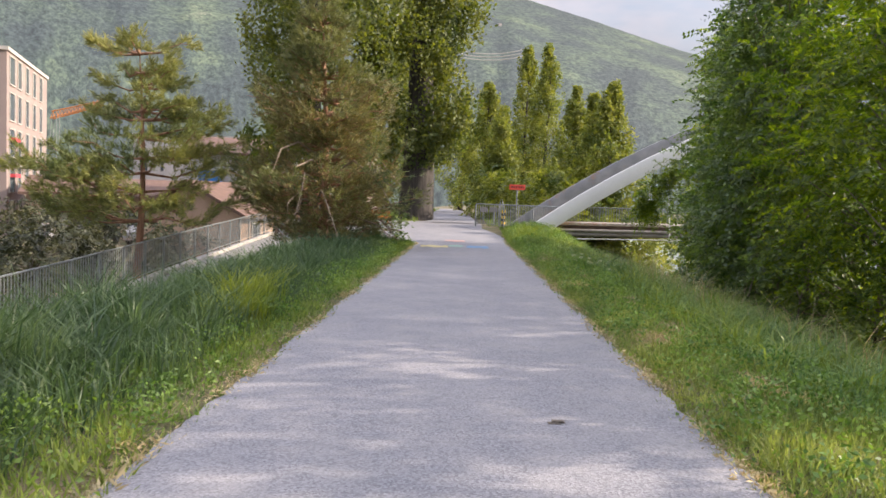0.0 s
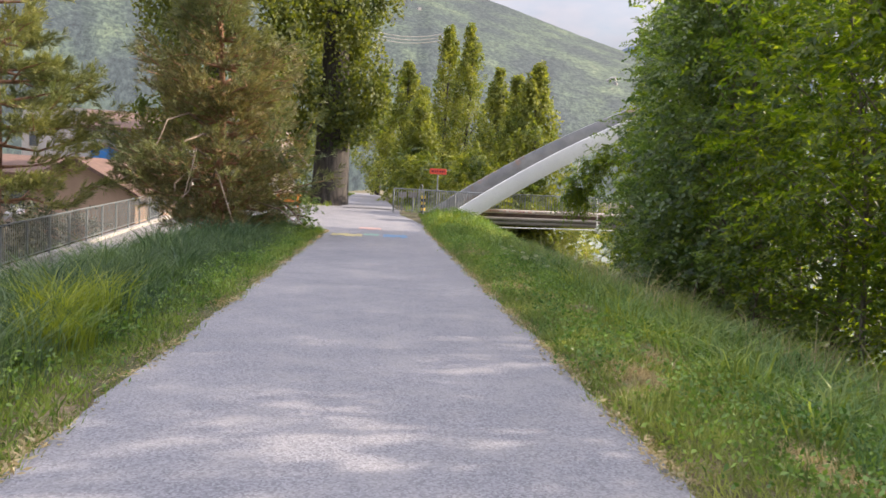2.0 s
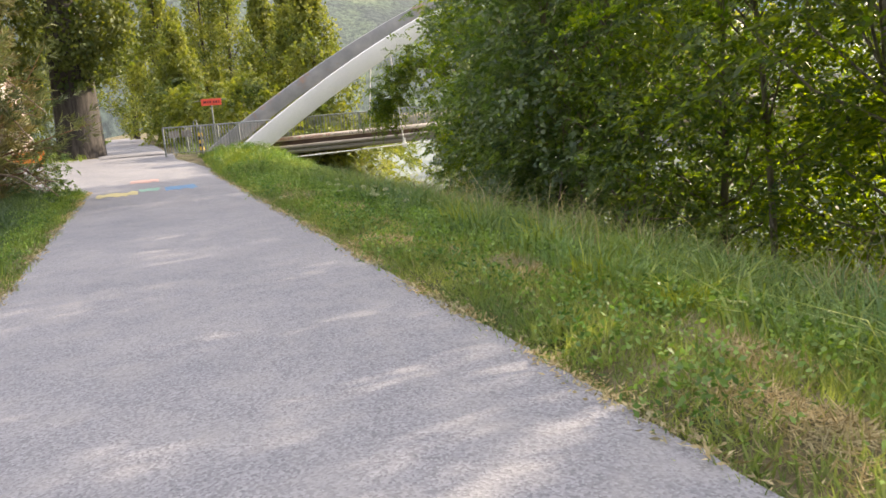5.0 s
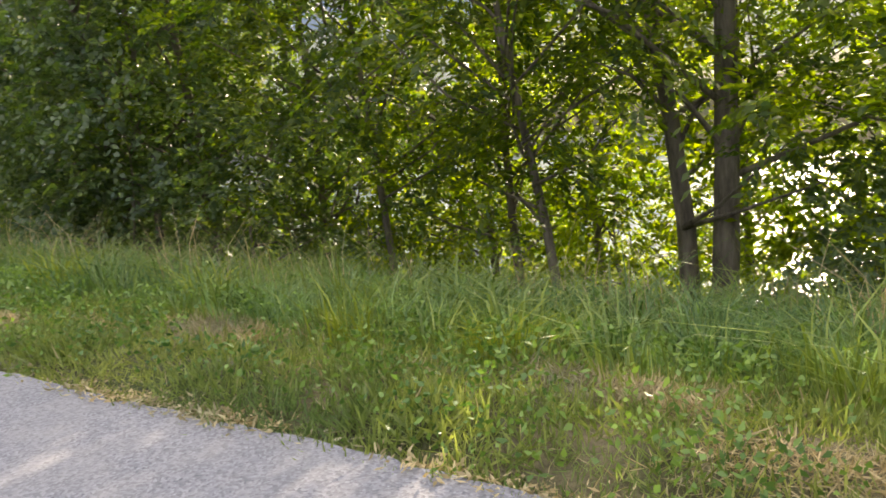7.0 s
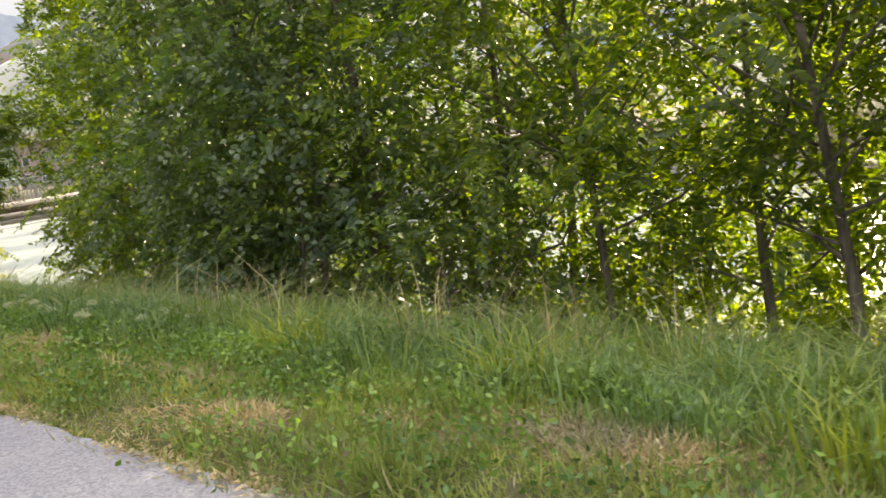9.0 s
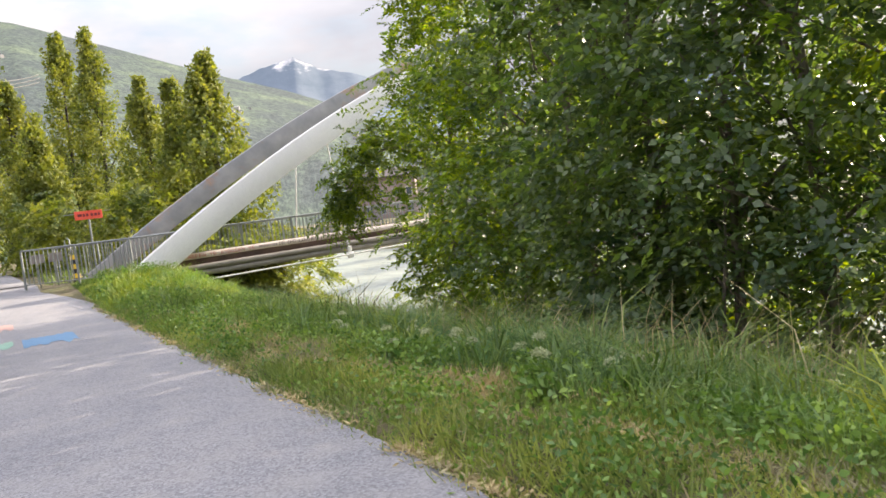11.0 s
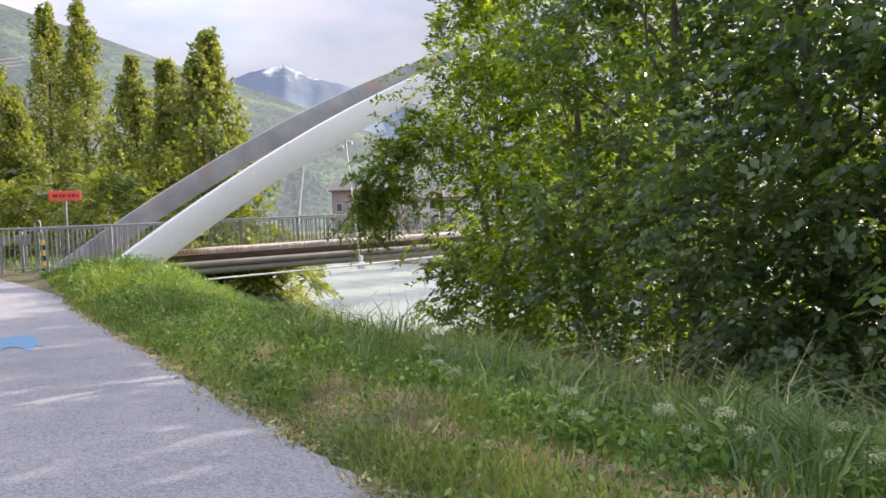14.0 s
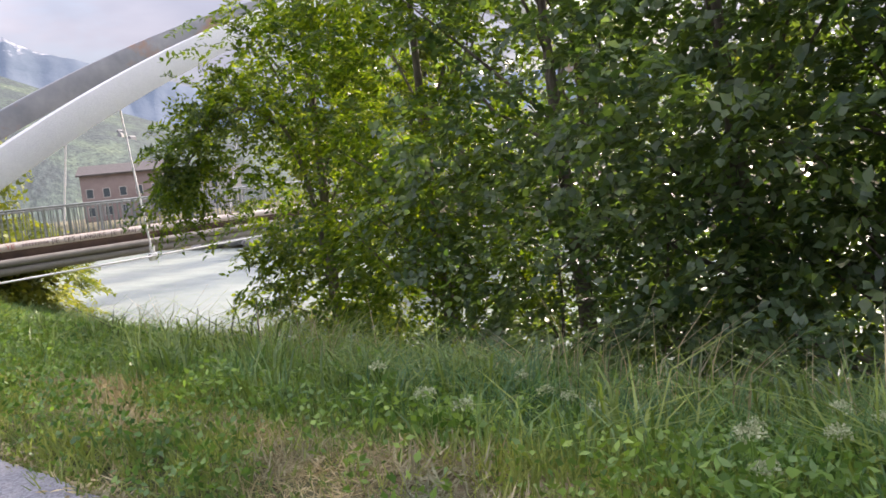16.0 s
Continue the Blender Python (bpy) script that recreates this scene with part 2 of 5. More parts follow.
# leaf colour brightened and yellowed to look backlit by the low sun
WILLOW = leafy("sun_tinted_willow_leaf", (0.09, 0.135, 0.02), (0.26, 0.31, 0.05), (2.3, 2.4, 0.1), 0.68, 0.6, 0.5)
OLD_POPLAR = leafy("old_poplar_leaf", (0.07, 0.1, 0.03), (0.16, 0.19, 0.055), (1.9, 1.8, 0.4), 0.42, 0.4, 0.6)
POPLAR = leafy("poplar_leaf", (0.105, 0.145, 0.042), (0.23, 0.26, 0.075), (1.9, 1.8, 0.5), 0.42, 0.4, 0.62)
NEEDLE_DARK = leafy("dark_pine_needle", (0.085, 0.11, 0.055), (0.27, 0.28, 0.13), (1.3, 1.3, 0.7), 0.3, 0.5, 0.5)
NEEDLE = leafy("pine_needle", (0.13, 0.155, 0.06), (0.37, 0.37, 0.14), (1.3, 1.3, 0.7), 0.3, 0.3, 0.5)
NEEDLE_BROWN = leafy("bronzed_needle", (0.125, 0.112, 0.055), (0.36, 0.3, 0.145), (1.2, 1.1, 0.7), 0.25, 0.8, 0.55)
WHITE_PAINT = plain("white_steel_paint", (0.7, 0.7, 0.705), (0.78, 0.775, 0.77), 0.8, 0.45, 0.0, 0.05)
# mottled grey, darker than WHITE_PAINT, with rust-brown spots
GREY_PAINT = material("rust_spotted_grey_paint", rust_paint_build)
STEEL = plain("galvanised_steel", (0.2, 0.22, 0.225), (0.31, 0.33, 0.33), 5, 0.5, 0.6, 0.1)
RUSTY = plain("brown_rusted_steel", (0.06, 0.038, 0.03), (0.13, 0.08, 0.06), 2, 0.8, 0.2, 0.3)
PIPE = plain("grey_pipe_jacket", (0.17, 0.155, 0.14), (0.26, 0.24, 0.22), 1.5, 0.6, 0.0, 0.15)
CONCRETE = plain("pale_concrete", (0.42, 0.4, 0.37), (0.6, 0.57, 0.52), 1.2, 0.9, 0.0, 0.3, 25)
LANE = plain("grey_lane_concrete", (0.2, 0.195, 0.19), (0.3, 0.29, 0.28), 0.9, 0.9, 0.0, 0.3, 25)
KERB = plain("weathered_kerb_concrete", (0.26, 0.245, 0.225), (0.42, 0.4, 0.36), 1.6, 0.9, 0.0, 0.3, 25)
RED = plain("orange_red_sign", (0.72, 0.08, 0.05), (0.8, 0.11, 0.06), 3, 0.5, 0.0, 0.03)
DARK_TEXT = plain("dark_lettering", (0.16, 0.02, 0.02), (0.2, 0.03, 0.03), 3, 0.6, 0.0, 0.03)
FADED_TEXT = plain("faded_grey_lettering", (0.22, 0.17, 0.16), (0.3, 0.24, 0.22), 3, 0.7, 0.0, 0.03)
BANNER_FADE = plain("washed_out_lettering", (0.42, 0.33, 0.31), (0.5, 0.4, 0.38), 3, 0.7, 0.0, 0.03)
RED_TEXT = plain("faded_red_lettering", (0.5, 0.16, 0.14), (0.6, 0.24, 0.2), 3, 0.7, 0.0, 0.03)
BLACK = plain("black_paint", (0.02, 0.02, 0.02), (0.035, 0.035, 0.035), 5, 0.5, 0.0, 0.05)
YELLOW = plain("yellow_paint", (0.75, 0.5, 0.03), (0.82, 0.56, 0.05), 5, 0.5, 0.0, 0.05)
BANNER = plain("pale_pink_banner", (0.66, 0.57, 0.54), (0.78, 0.7, 0.66), 1.0, 0.7, 0.0, 0.05)
PLASTER = plain("cream_render", (0.3, 0.24, 0.225), (0.36, 0.29, 0.265), 0.6, 0.9, 0.0, 0.1)
OCHRE = plain("peach_render", (0.4, 0.28, 0.2), (0.48, 0.34, 0.25), 0.6, 0.9, 0.0, 0.1)
WHITE_WALL = plain("white_render", (0.5, 0.49, 0.47), (0.6, 0.58, 0.55), 0.5, 0.9, 0.0, 0.1)
# wall white greyed to the tone of the haze before it
FAR_WALL = plain("far_house_wall", (0.3, 0.3, 0.3), (0.42, 0.4, 0.38), 0.02, 0.9, 0.0, 0.1)
DUSKY = plain("dusky_pink_render", (0.26, 0.2, 0.19), (0.34, 0.27, 0.25), 0.6, 0.9, 0.0, 0.1)
TILE = plain("brown_roof_tile", (0.12, 0.075, 0.06), (0.2, 0.12, 0.09), 2.5, 0.85, 0.0, 0.4, 12)
SLATE = plain("dark_grey_roof", (0.075, 0.066, 0.062), (0.12, 0.105, 0.1), 2.5, 0.85, 0.0, 0.4, 12)
GLASS = plain("dark_window_glass", (0.06, 0.075, 0.09), (0.12, 0.14, 0.16), 0.6, 0.08, 0.0, 0.0)
RED_BLIND = plain("red_blind", (0.55, 0.06, 0.08), (0.65, 0.08, 0.1), 2, 0.7, 0.0, 0.1)
BLUE = plain("blue_cloth", (0.04, 0.2, 0.55), (0.06, 0.26, 0.65), 2, 0.7, 0.0, 0.1)
ORANGE = plain("orange_barrier", (0.8, 0.24, 0.04), (0.86, 0.3, 0.06), 3, 0.5, 0.0, 0.05)
ROCK = plain("bank_rock", (0.16, 0.16, 0.17), (0.36, 0.35, 0.34), 1.0, 0.9, 0.0, 0.5, 8)
HEDGE = leafy("dark_shrub_leaf", (0.035, 0.042, 0.025), (0.1, 0.105, 0.055), (1.2, 1.2, 0.7), 0.25, 0.6, 0.5)


# ---- mesh helpers ----
def link(name, me, mat, parent=None, label="", smooth=False):
    me.materials.append(mat)
    if smooth:
        me.polygons.foreach_set("use_smooth", [True] * len(me.polygons))
    ob = new(name, me)
    ob.parent = parent
    return tagged(ob, label=label)


def mesh_np(name, verts, quads, mat, parent=None, label="", smooth=False):
    """One mesh from arrays of vertices and of quads."""
    verts, quads = np.asarray(verts, np.float32), np.asarray(quads, np.int32)
    me = bpy.data.meshes.new(name)
    me.vertices.add(len(verts))
    me.vertices.foreach_set("co", verts.ravel())
    me.loops.add(quads.size)
    me.loops.foreach_set("vertex_index", quads.ravel())
    me.polygons.add(len(quads))
    me.polygons.foreach_set("loop_start", np.arange(0, quads.size, 4, dtype=np.int32))
    me.update(calc_edges=True)
    return link(name, me, mat, parent, label, smooth)


def part(name, bm, mat, parent=None, label="", smooth=False):
    me = bpy.data.meshes.new(name)
    bm.to_mesh(me)
    bm.free()
    return link(name, me, mat, parent, label, smooth)


def add_box(bm, x0, y0, z0, x1, y1, z1, bevel=0.0, m=None):
    r = bmesh.ops.create_cube(bm, size=1)
    vs = r["verts"]
    for v in vs:
        v.co = Vector((x0 + (v.co.x + 0.5) * (x1 - x0), y0 + (v.co.y + 0.5) * (y1 - y0), z0 + (v.co.z + 0.5) * (z1 - z0)))
        if m is not None:
            v.co = m @ v.co
    if bevel:
        bmesh.ops.bevel(bm, geom=list({e for v in vs for e in v.link_edges}), offset=bevel, segments=1, affect="EDGES")


def box(name, dims, mat, parent=None, label="", bevel=0.0, m=None):
    bm = bmesh.new()
    add_box(bm, *dims, bevel, m)
    return part(name, bm, mat, parent, label)


def tube_data(points, radii, sides=8):
    pts = np.asarray(points, float)
    radii = np.broadcast_to(radii, len(pts))
    verts = []
    for i, p in enumerate(pts):
        d = pts[min(i + 1, len(pts) - 1)] - pts[max(i - 1, 0)]
        d = d / (np.linalg.norm(d) + 1e-9)
        a = np.cross(d, (0, 0, 1) if abs(d[2]) < 0.9 else (1, 0, 0))
        a /= np.linalg.norm(a)
        b = np.cross(d, a)
        ang = np.arange(sides) * 2 * np.pi / sides
        verts.append(p + radii[i] * (np.cos(ang)[:, None] * a + np.sin(ang)[:, None] * b))
    quads = []
    for i in range(len(pts) - 1):
        for k in range(sides):
            j = (k + 1) % sides
            quads.append((i * sides + k, i * sides + j, (i + 1) * sides + j, (i + 1) * sides + k))
    return np.concatenate(verts), np.array(quads)


def tubes(name, runs, mat, parent=None, label="", sides=8, smooth=True):
    """Several tapered tubes, each (points, radii), as one mesh."""
    vs, qs, n = [], [], 0
    for points, radii in runs:
        v, q = tube_data(points, radii, sides)
        vs.append(v)
        qs.append(q + n)
        n += len(v)
    return mesh_np(name, np.concatenate(vs), np.concatenate(qs), mat, parent, label, smooth)


def group_of(name, x, y, z, label, category, group="", kind=""):
    ob = new(name)
    ob.location = (x, y, z)
    ob.empty_display_size = 0.2
    return tagged(ob, label, category, group, kind)


def unit(v):
    return v / (np.linalg.norm(v, axis=-1, keepdims=True) + 1e-9)


def leaf_arrays(rng, centres, ahead, length, width, fold=0.25):
    """Folded diamond leaves: base at the centre, tip along ahead."""
    n = len(centres)
    ahead = unit(ahead)
    side = unit(np.cross(ahead, rng.normal(size=(n, 3))))
    up = np.cross(ahead, side)
    L = (length * rng.uniform(0.65, 1.3, n))[:, None]
    Wd = (width * rng.uniform(0.7, 1.25, n))[:, None]
    mid = centres + ahead * L * 0.42
    v = np.stack([centres, mid + side * Wd / 2 + up * Wd * fold, centres + ahead * L, mid - side * Wd / 2 + up * Wd * fold], 1)
    return v.reshape(-1, 3), np.arange(4 * n).reshape(-1, 4)


def ground_z(x, y):
    """Height of the ground sheet: path dam, river bank, bed, lane and town."""
    x, y = np.asarray(x, float), np.asarray(y, float)
    rise = np.interp(y, [-20, 29, 36, 48, 70, 120], [0, 0, 0.42, 0.6, 0.8, 0.8])
    xs = [-80, -14, -10.3, -9.9, -9.5, -6.6, -5.6, -3.6, -2.0, -1.75, 1.75, 2.2, 3.0, 4.2, 6.0, 8.5, 10.2, 12.6, 15, 40, 42.5, 45, 48, 90]
    lane = np.interp(y, [-20, 13, 26, 37, 45], [-2.6, -1.5, -0.9, -0.42, 0.3])
    open_l = np.interp(y, [27, 33], [0, 1])
    z = np.interp(x, xs, [-2.4, -2.4, -2.3, 0, 0, 0, 0, -0.02, 0.0, -0.03, -0.03, 0.03, -0.04, -0.36, -0.95, -1.6, -2.1, -3.4, -4.2, -4.2, -3.2, -0.6, 0.3, 0.3])
    on_lane = np.interp(x, [-10.3, -9.9, -7.2, -6.2, -4.6, -3.2], [0, 1, 1, 0.62, 0.2, 0])
    z = z + on_lane * lane + rise * np.interp(x, [-9, -4, 7, 12], [0, 1, 1, 0.0]) * (1 - on_lane * (1 - open_l))
    return z + 0.42 * np.exp(-(((x - 3.7) / 1.5) ** 2) - ((y - 32.0) / 2.2) ** 2)




# ---- ground, road, river, hills ----
def steps(*runs):
    return np.unique(np.concatenate([np.arange(a, b, s) for a, b, s in runs]).round(3))


def sheet(name, xs, ys, zf, mat, label, category, kind="structure"):
    gx, gy = np.meshgrid(xs, ys)
    v = np.stack([gx, gy, zf(gx, gy)], -1).reshape(-1, 3)
    i = np.arange((len(ys) - 1) * len(xs)).reshape(len(ys) - 1, len(xs))[:, :-1].ravel()
    n = len(xs)
    ob = mesh_np(name, v, np.stack([i, i + 1, i + n + 1, i + n], 1), mat, None, label, True)
    return tagged(ob, label, category, "", kind)


def wobble(x, y, s):
    return np.sin(x * 1.7 * s + 1.3) * np.cos(y * 1.1 * s + x * 0.6 * s) + 0.6 * np.sin(y * 2.3 * s + 0.7) * np.cos(x * 3.1 * s)


def land(x, y):
    off = np.clip((np.abs(x) - 2.0) / 0.8, 0, 1) * (np.abs(x) < 13)
    return ground_z(x, y) + 0.035 * wobble(x, y, 1.0) * off - 0.04 * (np.abs(x) < 1.9)


sheet("ground", steps((-900, -80, 40), (-80, -20, 5), (-20, -2, 0.45), (-2, 14, 0.35), (14, 50, 1.5), (50, 901, 50)),
      steps((-300, -12, 12), (-12, 46, 0.5), (46, 120, 3), (120, 1201, 60)), land, SOIL,
      "grassy river dam and valley floor with earth and dry patches", "ground")
sheet("water", steps((11, 45, 1.5)), steps((-250, 400, 8)), lambda x, y: np.full_like(x, -3.2), WATER,
      "pale grey-green glacial river water with ripples", "river")


def road_strip(name, ys, left, right, label, lift=0.0):
    n, rng = 15, np.random.default_rng(3)
    rows = []
    for k, y in enumerate(ys):
        a = left(y) + 0.014 * rng.normal() + 0.014 * math.sin(y * 2.1)
        b = right(y) + 0.014 * rng.normal() + 0.014 * math.sin(y * 1.7 + 1)
        x = np.linspace(a, b, n)
        z = np.interp(y, [-20, 29, 36, 48, 70, 120], [0, 0, 0.42, 0.6, 0.8, 0.8]) + lift
        rows.append(np.stack([x, np.full(n, y), z + 0.02 * (1 - (np.linspace(-1, 1, n)) ** 4)], -1))
    v = np.array(rows).reshape(-1, 3)
    i = np.arange((len(ys) - 1) * n).reshape(-1, n)[:, :-1].ravel()
    ob = mesh_np(name, v, np.stack([i, i + 1, i + n + 1, i + n], 1), ASPHALT, None, label, True)
    return tagged(ob, label, "path", "", "structure")


road_strip("road", np.arange(-30, 40.01, 0.14), lambda y: -1.75 - max(0, y - 25.5) * 0.55 * (y < 36) - max(0, 36 - 25.5) * 0.55 * (y >= 36),
           lambda y: 1.75 - max(0, min(y - 31, 4)) * 0.22 , "worn pale grey asphalt riverside path between grass verges")
road_strip("pavement", np.arange(38.5, 95, 0.5), lambda y: -2.0 - (y - 38) * 0.035, lambda y: 0.75 - (y - 38) * 0.03,
           "narrow asphalt path going on beyond the bridge", 0.03)
lane_rows = np.arange(-12, 38, 0.5)
lane_x = np.linspace(-9.6, -6.2, 8)
sheet("lane", lane_x, lane_rows, lambda x, y: ground_z(np.clip(x, -9.5, -6.7), y) + 0.075, LANE,
      "pale concrete ramp lane below the path beside a railing", "lane")


SLOPES = {}


def polar(name, az, el, r0, r1, power, rough, mat, label, seed, rows=46):
    azs = np.arange(az[0], az[-1] + 0.01, 0.4)
    t = np.linspace(0, 1, rows)
    h = np.interp(azs, az, [math.tan(radians(e)) for e in el]) * r1
    rng = np.random.default_rng(seed)
    ph = rng.uniform(0, 6, 12)
    A, T = np.meshgrid(azs, t)
    bumps = sum(np.sin(A * 0.7 * (k + 1) + ph[k] + (k % 3 - 1) * 1.5 * T) * (0.6 + 0.4 * np.cos(T * 2 + ph[k + 5])) / (k + 1.2) for k in range(6))
    fine = sum(np.sin(A * 5.1 * (k + 1) + ph[k]) / (k + 1) for k in range(4))
    R = r0 + (r1 - r0) * T
    Z = h[None] * T**power + rough * bumps * np.sin(np.pi * T) ** 0.8 + rough * 0.12 * fine * T - 8
    rad = np.radians(A)
    v = np.stack([R * np.sin(rad), R * np.cos(rad), Z], -1).reshape(-1, 3)
    SLOPES[name] = (azs, t, Z)
    n = len(azs)
    i = np.arange((rows - 1) * n).reshape(-1, n)[:, :-1].ravel()
    ob = mesh_np(name, v, np.stack([i, i + 1, i + n + 1, i + n], 1), mat, None, label, True)
    # metres along the slope and up it, as seen from the valley
    loops = np.empty(len(ob.data.loops), np.int32)
    ob.data.loops.foreach_get("vertex_index", loops)
    flat = np.stack([A * 45.0, Z * 1.1 + R * 0.35], -1).reshape(-1, 2)[loops]
    ob.data.uv_layers.new(name="slope").data.foreach_set("uv", flat.astype(np.float32).ravel())
    return tagged(ob, label, "mountain", "", "structure")


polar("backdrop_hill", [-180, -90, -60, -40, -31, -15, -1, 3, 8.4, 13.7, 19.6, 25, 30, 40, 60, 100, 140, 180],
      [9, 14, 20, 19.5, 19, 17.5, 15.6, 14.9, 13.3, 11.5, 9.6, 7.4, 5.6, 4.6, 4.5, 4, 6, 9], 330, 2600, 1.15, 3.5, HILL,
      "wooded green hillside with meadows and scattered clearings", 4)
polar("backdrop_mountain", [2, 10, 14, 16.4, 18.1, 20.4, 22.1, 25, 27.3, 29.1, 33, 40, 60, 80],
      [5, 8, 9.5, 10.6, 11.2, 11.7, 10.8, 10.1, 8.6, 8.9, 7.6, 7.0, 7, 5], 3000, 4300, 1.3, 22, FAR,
      "distant mountain tinted haze-blue, with snow on its summit", 7)


# ---- trees ----
def facing_leaves(rng, base, ahead, normal, length, width, fold=0.16):
    """Folded leaves whose blades face along the given normals."""
    n = len(base)
    ahead = unit(ahead)
    side = unit(np.cross(ahead, normal))
    up = np.cross(side, ahead)
    L = (length * rng.uniform(0.7, 1.25, n))[:, None]
    Wd = (width * rng.uniform(0.75, 1.2, n))[:, None]
    mid = base + ahead * L * 0.45
    v = np.stack([base, mid + side * Wd / 2 + up * Wd * fold, base + ahead * L, mid - side * Wd / 2 + up * Wd * fold], 1)
    return v.reshape(-1, 3), np.arange(4 * n).reshape(-1, 4)


def spray_leaves(rng, clumps, out, sprays, leaflets, spread, reach, length, width, droop=0.45):
    """Sprays of leaflets in two rows along drooping twigs, which leave each clump outwards."""
    n = len(clumps) * sprays
    i = np.repeat(np.arange(len(clumps)), sprays)
    way = unit(unit(out)[i] * 0.75 + rng.normal(size=(n, 3)) * np.array([0.75, 0.75, 0.65]))
    root = clumps[i] + rng.normal(size=(n, 3)) * spread * np.array([1, 1, 0.6])
    up = unit(np.array([0, 0, 1.0]) + rng.normal(size=(n, 3)) * 0.55 + unit(out)[i] * 0.4)
    side = unit(np.cross(way, up))
    reach = (reach * rng.uniform(0.6, 1.3, n))[:, None, None]
    s = np.linspace(0.1, 1.0, leaflets)[None, :, None]
    p = root[:, None] + way[:, None] * reach * s - np.array([0, 0, 1.0]) * droop * reach * s * s
    hand = np.where(np.arange(leaflets) % 2, 1.0, -1.0)[None, :, None]
    shape = (n, leaflets, 3)
    ahead = side[:, None] * hand * 0.85 + way[:, None] * 0.55 - np.array([0, 0, 0.3]) + rng.normal(size=shape) * 0.22
    normal = up[:, None] + rng.normal(size=shape) * 0.38
    flat = lambda a: np.broadcast_to(a, shape).reshape(-1, 3)
    return facing_leaves(rng, flat(p), flat(ahead), flat(normal), length, width)


def broadleaf(x, y, h, crown_r, base, trunk_r, seed, mat, n_clumps=95, per=230, length=0.12, width=0.062, spread=0.34,
              lean=(0, 0), label="", bark=None, side=(1, 1), name="tree", group="trees along the river bank", low=0.55, n_limbs=24):
    rng = np.random.default_rng(seed)
    z = float(ground_z(x, y)) - 0.1
    ob = group_of(name, x, y, z, label, "tree", group)
    k = np.linspace(0, 1, 7)
    stem = np.stack([lean[0] * k**1.4 + 0.12 * np.sin(k * 5 + seed), lean[1] * k**1.4 + 0.12 * np.cos(k * 4 + seed) - 0.12, k * h * 0.86], -1)
    tubes("trunk", [(stem, trunk_r * (1.15 - 0.95 * k))], bark or BARK, ob, "", 10)
    runs, clumps, outward = [], [], []
    for _ in range(n_clumps):
        f = rng.uniform(base / h, 1.0)
        prof = (math.sin(math.pi * min(1, (f - base / h) / (1 - base / h) * 0.82 + 0.18)) ** low)
        a = rng.uniform(0, 2 * math.pi)
        r = crown_r * prof * math.sqrt(rng.uniform(0.12, 1.15)) + 0.1
        s = np.array([np.interp(f * 0.9, k, stem[:, c]) for c in range(3)])
        c = np.array([s[0] + r * math.cos(a) * side[0], s[1] + r * math.sin(a) * side[1], f * h + rng.normal() * 0.15])
        clumps.append(c)
        outward.append(c - s + np.array([0, 0, 0.25]))
        if len(runs) < n_limbs:
            b = s + np.array([0, 0, -0.25 * r])
            b[2] = max(0.4, min(b[2], stem[-1, 2]))
            m = (b + c) / 2 + rng.normal(size=3) * 0.12
            runs.append(([b, m, c], [trunk_r * 0.28 * (1.2 - f) + 0.008, 0.012 + trunk_r * 0.1, 0.006]))
    for run in runs:
        tubes("limb", [run], bark or BARK, ob, "", 5)
    leaflets = 13 if width > 0.65 * length else 19
    v, q = spray_leaves(rng, np.array(clumps), np.array(outward), max(2, round(per / leaflets)), leaflets, spread, 5.2 * length, length, width)
    mesh_np("crown", v, q, mat, ob)
    return ob


